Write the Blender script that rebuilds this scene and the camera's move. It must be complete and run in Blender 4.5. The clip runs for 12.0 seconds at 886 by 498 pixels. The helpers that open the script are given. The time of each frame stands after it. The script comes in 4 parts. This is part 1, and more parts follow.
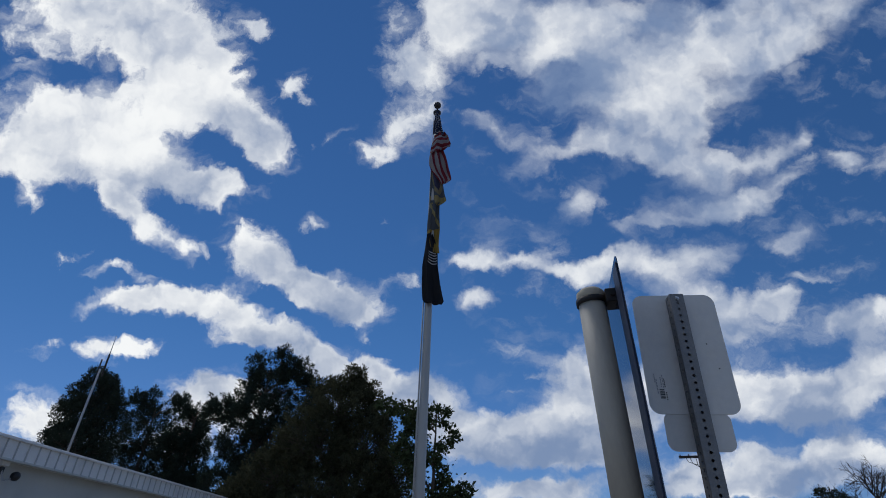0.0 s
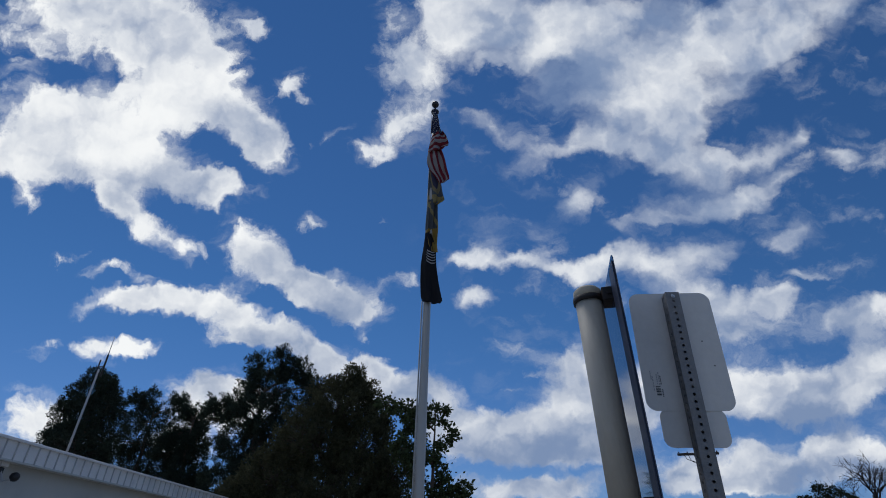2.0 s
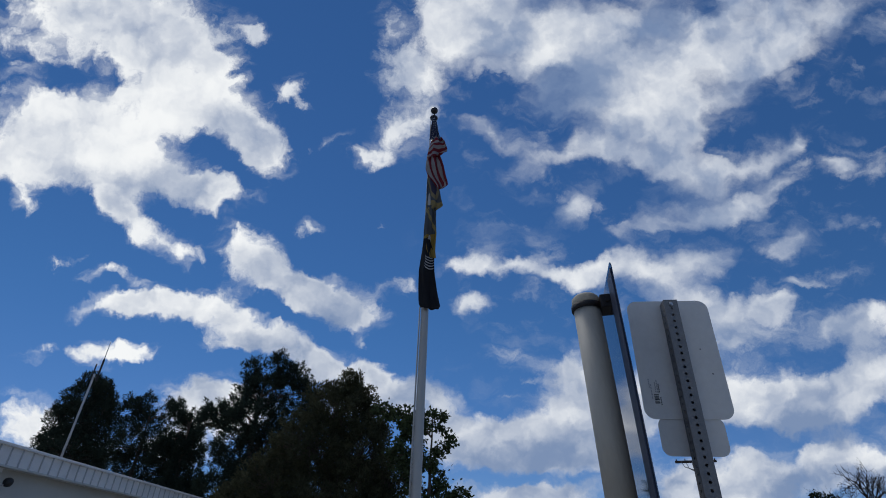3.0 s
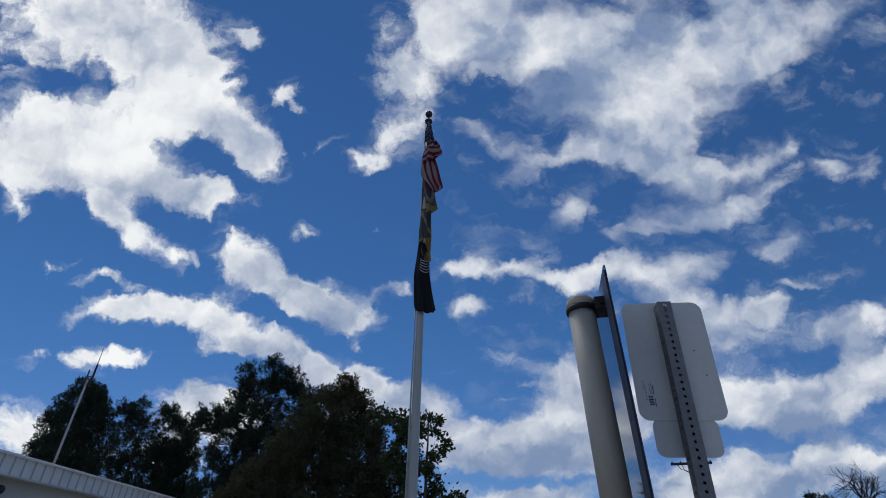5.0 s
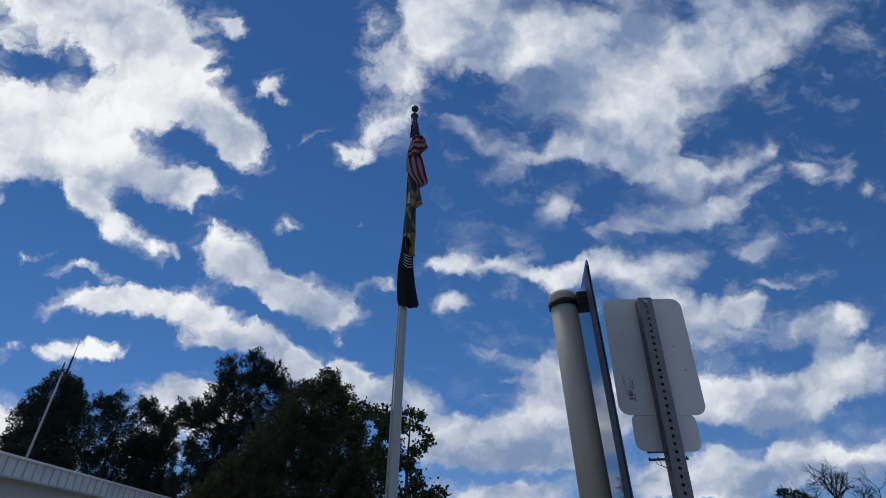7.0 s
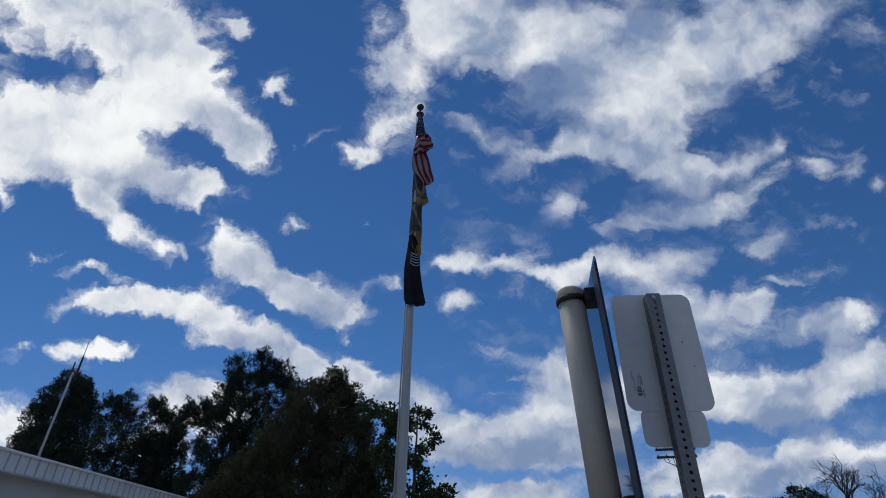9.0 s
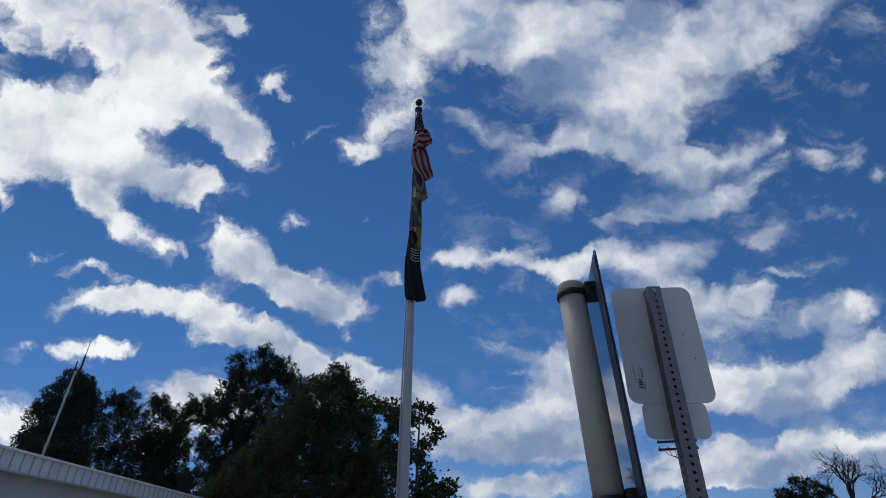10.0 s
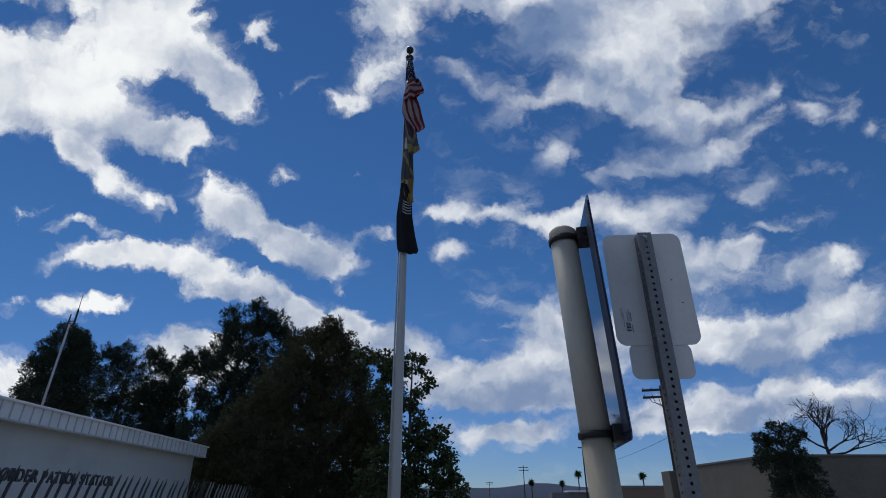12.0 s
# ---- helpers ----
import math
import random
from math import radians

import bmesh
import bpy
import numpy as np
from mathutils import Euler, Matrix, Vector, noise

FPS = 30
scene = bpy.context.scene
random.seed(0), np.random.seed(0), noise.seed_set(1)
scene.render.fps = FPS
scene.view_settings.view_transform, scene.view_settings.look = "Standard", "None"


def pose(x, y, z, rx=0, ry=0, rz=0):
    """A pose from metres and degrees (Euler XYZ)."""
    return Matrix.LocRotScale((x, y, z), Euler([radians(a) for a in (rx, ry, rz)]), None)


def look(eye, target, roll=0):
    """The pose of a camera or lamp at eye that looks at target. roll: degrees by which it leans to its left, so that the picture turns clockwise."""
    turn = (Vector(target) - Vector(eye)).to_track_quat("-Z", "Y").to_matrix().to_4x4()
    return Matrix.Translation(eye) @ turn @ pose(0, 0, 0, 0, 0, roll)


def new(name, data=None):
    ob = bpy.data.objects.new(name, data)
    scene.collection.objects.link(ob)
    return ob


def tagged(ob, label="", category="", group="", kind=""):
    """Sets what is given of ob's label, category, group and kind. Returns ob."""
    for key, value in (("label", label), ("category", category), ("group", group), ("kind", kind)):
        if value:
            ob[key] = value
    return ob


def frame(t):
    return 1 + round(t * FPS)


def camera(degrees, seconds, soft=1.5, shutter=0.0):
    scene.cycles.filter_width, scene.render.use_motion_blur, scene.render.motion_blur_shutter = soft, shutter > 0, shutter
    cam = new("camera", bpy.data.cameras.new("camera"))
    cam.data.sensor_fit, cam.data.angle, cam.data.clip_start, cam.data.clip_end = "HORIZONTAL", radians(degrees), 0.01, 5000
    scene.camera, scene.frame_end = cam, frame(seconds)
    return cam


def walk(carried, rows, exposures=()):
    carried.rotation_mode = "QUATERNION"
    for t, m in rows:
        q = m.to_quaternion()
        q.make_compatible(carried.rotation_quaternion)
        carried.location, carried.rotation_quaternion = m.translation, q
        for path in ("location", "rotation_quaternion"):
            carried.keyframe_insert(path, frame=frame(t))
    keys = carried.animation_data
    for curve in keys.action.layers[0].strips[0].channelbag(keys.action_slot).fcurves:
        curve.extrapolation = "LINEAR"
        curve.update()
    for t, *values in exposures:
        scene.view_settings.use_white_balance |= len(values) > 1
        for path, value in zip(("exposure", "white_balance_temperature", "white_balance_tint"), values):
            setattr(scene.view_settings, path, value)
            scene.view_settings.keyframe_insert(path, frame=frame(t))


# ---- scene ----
# ---- camera and walk ----
cam = camera(81.0, 12.0, soft=1.0)


def aim(x, y, z, yaw, pitch, roll):
    a, b = radians(yaw), radians(pitch)
    eye = Vector((x, y, z))
    return look(eye, eye + Vector((-math.sin(a) * math.cos(b), math.cos(a) * math.cos(b), math.sin(b))), roll)


PATH = [
    (0, 0.0024, -0.006, 1.647, 3.335, 31.045, 2.038),
    (0.5, -0.009, -0.0247, 1.6439, 4.179, 31.583, 2.335),
    (1, 0.0023, -0.0239, 1.6332, 4.059, 31.587, 1.815),
    (1.5, 0.0103, -0.0073, 1.6411, 3.211, 30.854, 1.796),
    (2, 0.0039, -0.0241, 1.6394, 3.123, 30.92, 1.702),
    (2.5, 0.0048, -0.0217, 1.6412, 3.003, 31.218, 1.387),
    (3, 0.0029, -0.0236, 1.6432, 2.906, 31.552, 1.898),
    (5, 0.0047, -0.0269, 1.6397, 2.302, 31.931, 1.361),
    (5.5, 0.0134, -0.0208, 1.6361, 0.135, 31.88, 2.099),
    (6, 0.0216, -0.0059, 1.6417, -0.682, 31.667, 0.686),
    (6.5, 0.0089, -0.0182, 1.6391, -0.118, 31.501, 0.557),
    (7, 0.0068, -0.0154, 1.6352, 0.251, 31.522, 1.116),
    (9, 0.0033, -0.0135, 1.6297, 1.04, 31.335, 1.151),
    (9.5, -0.0058, -0.0229, 1.6261, 1.123, 31.111, 1.522),
    (10, 0.0028, -0.0153, 1.629, 1.049, 30.817, 0.528),
    (10.5, 0.0038, -0.0079, 1.6288, 0.752, 30.441, 0.633),
    (11, 0.0091, -0.0071, 1.6294, 0.625, 30.301, 0.381),
    (11.5, -0.0041, -0.0235, 1.6078, 0.342, 29.342, 0.575),
    (12, 0, 0, 1.6, 0, 25.813, -0),
]
walk(cam, [(r[0], aim(*r[1:])) for r in PATH])

# ---- sun, sky and clouds ----
SUN_AZ, SUN_EL = -30.0, 62.0          # degrees, azimuth from +y towards +x
sun_way = Vector((math.sin(radians(SUN_AZ)) * math.cos(radians(SUN_EL)),
                  math.cos(radians(SUN_AZ)) * math.cos(radians(SUN_EL)), math.sin(radians(SUN_EL))))
sun = new("sun", bpy.data.lights.new("sun", "SUN"))
sun.data.energy, sun.data.angle, sun.data.color = 1.0, radians(24.0), (1.0, 0.96, 0.9)
sun.matrix_world = look(sun_way * 50, (0, 0, 0))

world = bpy.data.worlds.new("sky")
scene.world = world
world.use_nodes = True
WN, WL = world.node_tree.nodes, world.node_tree.links
WN.clear()


def wnode(kind):
    return WN.new(kind)


def wmix(a=None, b=None, blend="MIX"):
    n = WN.new("ShaderNodeMix")
    n.data_type, n.blend_type = "RGBA", blend
    if a:
        n.inputs["A"].default_value = a
    if b:
        n.inputs["B"].default_value = b
    return n


def wput(socket, value):
    if isinstance(value, bpy.types.NodeSocket):
        WL.new(value, socket)
    else:
        socket.default_value = value


def wmath(op, a, b=0.0, c=0.0, clamp=False):
    n = wnode("ShaderNodeMath")
    n.operation, n.use_clamp = op, clamp
    for s, v in zip(n.inputs, (a, b, c)):
        wput(s, v)
    return n.outputs[0]


def wvec(op, a, b=(0, 0, 0), scale=None):
    n = wnode("ShaderNodeVectorMath")
    n.operation = op
    wput(n.inputs[0], a)
    wput(n.inputs[1], b)
    if scale is not None:
        wput(n.inputs["Scale"], scale)
    return n.outputs["Value"] if op in ("DOT_PRODUCT", "LENGTH") else n.outputs["Vector"]


def wramp(value, lo, hi, to_lo=0.0, to_hi=1.0):
    n = wnode("ShaderNodeMapRange")
    n.interpolation_type = "SMOOTHSTEP"
    for s, v in zip(n.inputs[:5], (value, lo, hi, to_lo, to_hi)):
        wput(s, v)
    return n.outputs[0]


def wnoise(vector, scale, detail, rough, colour=False, lac=2.0):
    n = wnode("ShaderNodeTexNoise")
    wput(n.inputs["Vector"], vector)
    n.inputs["Scale"].default_value, n.inputs["Detail"].default_value = scale, detail
    n.inputs["Roughness"].default_value, n.inputs["Lacunarity"].default_value = rough, lac
    return n.outputs["Color" if colour else "Fac"]


sky = wnode("ShaderNodeTexSky")
sky.sky_type, sky.sun_disc = "NISHITA", False
sky.sun_elevation, sky.sun_rotation = radians(SUN_EL), radians(SUN_AZ)
sky.air_density, sky.dust_density, sky.ozone_density, sky.altitude = 1.0, 0.0, 2.5, 400.0
way = wnode("ShaderNodeTexCoord").outputs["Generated"]

# the cloud field lies on a plane that touches the sky's dome at 31 degrees over the northern horizon
chart = aim(0, 0, 0, 1.12, 31.1, 1.52).to_3x3()
ahead = wmath("MAXIMUM", wvec("DOT_PRODUCT", way, tuple(-chart.col[2])), 0.12)
cu = wmath("DIVIDE", wvec("DOT_PRODUCT", way, tuple(chart.col[0])), ahead)
cv = wmath("DIVIDE", wvec("DOT_PRODUCT", way, tuple(chart.col[1])), ahead)
comb = wnode("ShaderNodeCombineXYZ")
wput(comb.inputs[0], cu)
wput(comb.inputs[1], cv)
flat = comb.outputs[0]
warp_a = wvec("SUBTRACT", wnoise(flat, 5.0, 3.0, 0.55, True), (0.5, 0.5, 0.5))
warp_b = wvec("SUBTRACT", wnoise(flat, 15.0, 6.0, 0.6, True), (0.5, 0.5, 0.5))
bent = wvec("ADD", wvec("ADD", flat, wvec("SCALE", warp_a, scale=0.05)), wvec("SCALE", warp_b, scale=0.075))


def billow(u, v, ru, rv, turn, weight, before):
    """Adds one round swelling on the chart to a field: middle, half sizes, turn in degrees, amount."""
    m = wnode("ShaderNodeMapping")
    m.vector_type = "TEXTURE"
    wput(m.inputs["Vector"], bent)
    m.inputs["Location"].default_value = (u, v, 0)
    m.inputs["Rotation"].default_value = (0, 0, radians(turn))
    m.inputs["Scale"].default_value = (ru * 0.95, rv * 0.95, 1)
    g = wnode("ShaderNodeTexGradient")
    g.gradient_type = "SPHERICAL"
    wput(g.inputs["Vector"], m.outputs[0])
    return wmath("MULTIPLY_ADD", g.outputs["Fac"], weight, before)


total, tone_field = 0.0, 0.0


def puff(*shape):
    """Cloud thickness."""
    global total
    total = billow(*shape, total)


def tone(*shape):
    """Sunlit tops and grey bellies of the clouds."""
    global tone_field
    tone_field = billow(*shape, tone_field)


# the broad western bank
puff(-0.767, 0.448, 0.218, 0.120, 0, 1.3)
puff(-0.560, 0.415, 0.223, 0.142, 0, 1.4)
puff(-0.489, 0.361, 0.114, 0.098, 0, 1)
puff(-0.691, 0.568, 0.272, 0.131, 0, 1.2)
puff(-0.789, 0.263, 0.283, 0.142, 0, 1.5)
puff(-0.582, 0.273, 0.218, 0.120, 0, 1.4)
puff(-0.429, 0.263, 0.131, 0.082, -28, 1.3)
puff(-0.369, 0.186, 0.093, 0.087, -45, 1)
puff(-0.789, 0.181, 0.240, 0.071, -4, 1.2)
puff(-0.636, 0.159, 0.185, 0.076, -15, 1.2)
puff(-0.462, 0.121, 0.114, 0.065, 5, 1.2)
puff(-0.527, 0.164, 0.120, 0.049, -10, 0.9)
puff(-0.663, 0.099, 0.098, 0.049, -30, 0.8)
puff(-0.593, 0.045, 0.147, 0.052, -28, 0.95)
puff(-0.527, 0.023, 0.065, 0.038, -20, 0.5)
puff(-0.789, 0.358, 0.068, 0.031, -5, -0.6)
puff(-0.718, 0.367, 0.082, 0.033, 8, -0.7)
puff(-0.663, 0.350, 0.060, 0.026, 0, -0.6)
puff(-0.508, 0.208, 0.046, 0.028, 0, -0.5)
puff(-0.460, 0.195, 0.060, 0.037, -35, -0.8)
puff(-0.405, 0.147, 0.054, 0.031, -35, -0.9)
puff(-0.576, 0.099, 0.076, 0.035, -5, -0.6)
puff(-0.456, 0.413, 0.049, 0.027, -20, -0.45)
puff(-0.413, 0.352, 0.033, 0.020, 10, -0.5)
puff(-0.849, 0.110, 0.049, 0.044, 0, 1)
puff(-0.386, 0.431, 0.052, 0.028, -20, 0.9)
puff(-0.413, 0.339, 0.033, 0.022, 0, 0.7)
puff(-0.320, 0.322, 0.065, 0.041, 20, 1.05)
puff(-0.293, 0.286, 0.031, 0.015, -30, 0.7)
# the tilted middle cloud
puff(-0.358, -0.099, 0.093, 0.026, -28, -0.8)
puff(-0.410, 0.001, 0.100, 0.092, -35, 1.3)
puff(-0.342, -0.053, 0.120, 0.063, -25, 1.1)
puff(-0.244, -0.092, 0.131, 0.063, -15, 1.2)
puff(-0.190, -0.113, 0.093, 0.052, -10, 0.9)
puff(-0.157, -0.064, 0.082, 0.033, 0, 0.8)
puff(-0.092, -0.053, 0.052, 0.039, 0, 0.9)
puff(-0.271, -0.059, 0.087, 0.044, -20, 0.7)
puff(-0.277, 0.056, 0.046, 0.026, -15, 0.8)
puff(-0.309, 0.045, 0.027, 0.022, 0, 0.4)
puff(-0.146, 0.056, 0.035, 0.016, 0, 0.45)
puff(-0.244, 0.219, 0.087, 0.017, 25, 0.48)
# the long streak
puff(-0.685, -0.099, 0.122, 0.035, 6, 1.1)
puff(-0.582, -0.086, 0.163, 0.046, 0, 1.3)
puff(-0.473, -0.097, 0.120, 0.052, -3, 1.2)
puff(-0.386, -0.149, 0.131, 0.059, -10, 1.3)
puff(-0.418, -0.173, 0.131, 0.041, -5, 0.9)
puff(-0.309, -0.184, 0.087, 0.054, -35, 1.1)
puff(-0.266, -0.217, 0.087, 0.046, -30, 0.8)
puff(-0.688, -0.034, 0.081, 0.026, 5, 1.05)
puff(-0.636, -0.048, 0.046, 0.017, -5, 0.6)
puff(-0.718, -0.179, 0.052, 0.032, 10, 1)
puff(-0.636, -0.181, 0.068, 0.033, 5, 1.1)
puff(-0.682, -0.197, 0.082, 0.039, 0, 0.8)
puff(-0.783, -0.004, 0.049, 0.020, 0, 0.75)
puff(-0.732, 0.001, 0.046, 0.016, 5, 0.75)
puff(-0.821, -0.186, 0.087, 0.020, 8, 0.8)
puff(-0.503, -0.233, 0.026, 0.021, 0, 0.7)
puff(-0.179, -0.168, 0.026, 0.023, 0, 0.7)
# low bank in the north-west
puff(-0.505, -0.273, 0.136, 0.070, 0, 1.35)
puff(-0.429, -0.295, 0.120, 0.061, 0, 1.1)
puff(-0.843, -0.331, 0.125, 0.100, 0, 1.3)
puff(-0.222, -0.222, 0.103, 0.054, 0, 1.1)
puff(-0.135, -0.252, 0.120, 0.063, -10, 1.3)
puff(-0.070, -0.277, 0.093, 0.072, 0, 1.2)
puff(-0.021, -0.331, 0.120, 0.076, -15, 1.2)
puff(-0.200, -0.293, 0.142, 0.065, 0, 1)
puff(-0.593, -0.364, 0.283, 0.065, 0, 1)
# low bank in the north
puff(0.017, -0.375, 0.142, 0.081, 0, 1.3)
puff(0.126, -0.371, 0.163, 0.087, 0, 1.3)
puff(0.203, -0.320, 0.142, 0.098, 20, 1.3)
puff(0.257, -0.266, 0.109, 0.087, 15, 1.1)
puff(0.235, -0.380, 0.163, 0.087, 0, 1.2)
puff(0.377, -0.282, 0.174, 0.098, 0, 1.2)
puff(0.290, -0.331, 0.131, 0.087, 0, 1)
puff(0.085, -0.469, 0.163, 0.052, 0, 1.3)
puff(0.200, -0.465, 0.131, 0.046, 0, 1.2)
puff(0.132, -0.432, 0.196, 0.017, 0, -0.6)
puff(0.399, -0.429, 0.180, 0.063, 0, 1.1)
puff(0.410, -0.467, 0.098, 0.024, 0, 0.8)
# the eastern bank
puff(0.377, -0.042, 0.142, 0.076, 0, 1.2)
puff(0.475, -0.015, 0.120, 0.054, 15, 1)
puff(0.431, -0.119, 0.142, 0.076, 0, 1)
puff(0.529, -0.130, 0.142, 0.072, 0, 0.95)
puff(0.611, -0.102, 0.070, 0.038, 5, 1.2)
puff(0.638, 0.028, 0.085, 0.046, 10, 0.9)
puff(0.595, -0.004, 0.065, 0.033, 20, 0.6)
puff(0.649, -0.053, 0.078, 0.024, 0, 0.65)
puff(0.704, -0.064, 0.068, 0.016, 0, 0.5)
puff(0.704, -0.004, 0.054, 0.022, 0, 0.4)
puff(0.704, -0.143, 0.169, 0.050, 5, 1.05)
puff(0.810, -0.119, 0.131, 0.041, 8, 0.85)
puff(0.780, -0.173, 0.098, 0.033, 0, 0.5)
puff(0.540, -0.193, 0.142, 0.052, 0, 0.9)
puff(0.595, -0.273, 0.153, 0.074, 0, 1.3)
puff(0.725, -0.252, 0.163, 0.078, 5, 1.3)
puff(0.834, -0.222, 0.153, 0.087, 8, 1.25)
puff(0.519, -0.282, 0.098, 0.065, 0, 1)
puff(0.671, -0.313, 0.185, 0.057, 0, 1.1)
puff(0.704, -0.366, 0.082, 0.033, 8, 0.9)
puff(0.551, -0.378, 0.109, 0.037, 0, 0.95)
puff(0.834, -0.404, 0.185, 0.093, 5, 1.4)
puff(0.676, -0.406, 0.185, 0.052, 0, 1.25)
puff(0.671, -0.382, 0.046, 0.028, 0, 0.8)
puff(0.535, -0.437, 0.163, 0.060, 0, 1.3)
puff(0.562, -0.459, 0.125, 0.026, 0, 1)
puff(0.715, -0.446, 0.163, 0.033, 0, 0.4)
# the high southern sheet
puff(0.105, 0.437, 0.185, 0.109, 0, 1.2)
puff(0.126, 0.568, 0.327, 0.131, 0, 1.2)
puff(0.508, 0.568, 0.272, 0.120, 0, 1.1)
puff(0.235, 0.371, 0.207, 0.131, 0, 1.4)
puff(0.399, 0.415, 0.240, 0.142, 0, 1.5)
puff(0.562, 0.415, 0.234, 0.114, 20, 1.4)
puff(0.715, 0.437, 0.185, 0.098, 25, 1.2)
puff(0.377, 0.273, 0.218, 0.120, 0, 1.4)
puff(0.508, 0.328, 0.180, 0.093, 25, 1.2)
puff(0.301, 0.203, 0.120, 0.071, 10, 1.1)
puff(0.399, 0.186, 0.142, 0.085, -10, 1.2)
puff(0.181, 0.284, 0.120, 0.068, -15, 1.1)
puff(0.085, 0.352, 0.078, 0.025, 8, 1)
puff(0.431, 0.083, 0.174, 0.061, 0, 1.2)
puff(0.529, 0.077, 0.109, 0.041, 10, 0.9)
puff(0.377, 0.039, 0.120, 0.033, 5, 0.9)
puff(0.480, 0.467, 0.065, 0.033, -30, -0.8)
puff(0.502, 0.197, 0.054, 0.022, -30, -0.7)
puff(0.072, 0.308, 0.098, 0.037, 5, -0.9)
puff(0.309, 0.088, 0.063, 0.044, 20, -0.9)
puff(0.649, 0.295, 0.153, 0.039, 28, 0.4)
puff(0.486, 0.143, 0.142, 0.054, 0, 0.9)
puff(0.595, 0.208, 0.131, 0.049, 15, 0.35)
# the column over the pole
puff(-0.015, 0.426, 0.142, 0.136, 0, 1.5)
puff(-0.102, 0.344, 0.098, 0.065, -10, 0.95)
puff(-0.130, 0.415, 0.060, 0.060, 0, 0.5)
puff(-0.102, 0.239, 0.107, 0.083, 40, 1.3)
puff(-0.176, 0.188, 0.078, 0.033, -5, 1)
puff(-0.146, 0.181, 0.039, 0.046, 0, 0.7)
puff(-0.048, 0.295, 0.065, 0.065, 0, 0.6)
puff(-0.141, 0.472, 0.049, 0.038, 0, 0.4)
# broken scraps
puff(0.072, 0.232, 0.114, 0.046, -20, 0.9)
puff(0.181, 0.186, 0.120, 0.054, 15, 0.75)
puff(0.094, 0.141, 0.093, 0.046, 0, 0.65)
puff(0.224, 0.083, 0.136, 0.054, 38, 1.05)
puff(0.159, 0.110, 0.046, 0.028, 0, 0.75)
puff(0.072, 0.039, 0.129, 0.048, -5, 0.9)
puff(0.039, 0.001, 0.087, 0.050, 0, 0.8)
puff(0.094, -0.032, 0.144, 0.031, -3, 0.75)
puff(0.192, -0.042, 0.100, 0.035, -5, 0.85)
puff(0.257, -0.042, 0.078, 0.037, 0, 0.75)
puff(0.034, -0.097, 0.078, 0.037, 0, 1)
puff(0.094, -0.141, 0.057, 0.028, -20, 0.5)
puff(0.105, -0.197, 0.087, 0.044, 0, 0.9)
puff(0.181, -0.224, 0.100, 0.035, 5, 1)
puff(0.092, -0.279, 0.035, 0.016, 0, 0.95)
puff(0.132, -0.252, 0.035, 0.014, 0, 0.7)
puff(0.235, -0.184, 0.057, 0.046, 0, 0.7)
puff(0.725, 0.164, 0.070, 0.035, 0, 0.95)
puff(0.758, 0.208, 0.057, 0.016, 5, 0.55)
puff(0.617, 0.121, 0.133, 0.028, 15, 0.6)
puff(0.649, 0.197, 0.155, 0.028, 18, 0.5)
puff(0.595, 0.164, 0.163, 0.044, 10, 0.5)
puff(0.736, 0.273, 0.144, 0.016, 28, 0.4)
puff(0.845, 0.121, 0.041, 0.035, 0, 0.65)
puff(0.824, 0.361, 0.068, 0.044, 0, 0.45)
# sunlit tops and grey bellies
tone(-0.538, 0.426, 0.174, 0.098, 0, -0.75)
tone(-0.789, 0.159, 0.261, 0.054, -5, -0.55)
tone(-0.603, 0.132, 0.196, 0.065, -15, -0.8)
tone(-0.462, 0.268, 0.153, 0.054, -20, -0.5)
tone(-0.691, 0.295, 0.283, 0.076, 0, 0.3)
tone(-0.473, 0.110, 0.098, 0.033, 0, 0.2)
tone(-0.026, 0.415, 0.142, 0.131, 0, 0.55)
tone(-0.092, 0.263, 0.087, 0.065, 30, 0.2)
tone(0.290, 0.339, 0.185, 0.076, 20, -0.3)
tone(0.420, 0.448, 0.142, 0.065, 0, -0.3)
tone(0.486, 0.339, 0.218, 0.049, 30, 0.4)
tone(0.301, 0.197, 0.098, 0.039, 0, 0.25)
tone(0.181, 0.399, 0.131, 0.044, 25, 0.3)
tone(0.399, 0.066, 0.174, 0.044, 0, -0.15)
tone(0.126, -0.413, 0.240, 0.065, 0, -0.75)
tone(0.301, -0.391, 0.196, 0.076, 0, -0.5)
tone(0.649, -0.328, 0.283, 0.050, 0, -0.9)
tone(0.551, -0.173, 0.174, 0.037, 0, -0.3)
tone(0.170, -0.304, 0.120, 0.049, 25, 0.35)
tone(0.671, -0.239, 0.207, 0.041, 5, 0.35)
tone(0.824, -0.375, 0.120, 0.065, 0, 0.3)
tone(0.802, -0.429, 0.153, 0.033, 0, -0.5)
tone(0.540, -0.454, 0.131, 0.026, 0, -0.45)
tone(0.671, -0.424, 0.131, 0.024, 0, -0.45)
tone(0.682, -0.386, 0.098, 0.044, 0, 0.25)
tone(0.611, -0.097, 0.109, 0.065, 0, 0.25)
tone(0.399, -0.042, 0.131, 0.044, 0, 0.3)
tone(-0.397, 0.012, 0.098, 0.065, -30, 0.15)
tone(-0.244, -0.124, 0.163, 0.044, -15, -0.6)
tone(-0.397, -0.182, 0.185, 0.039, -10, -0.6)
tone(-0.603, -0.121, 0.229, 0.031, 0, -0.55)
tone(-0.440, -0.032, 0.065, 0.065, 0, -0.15)

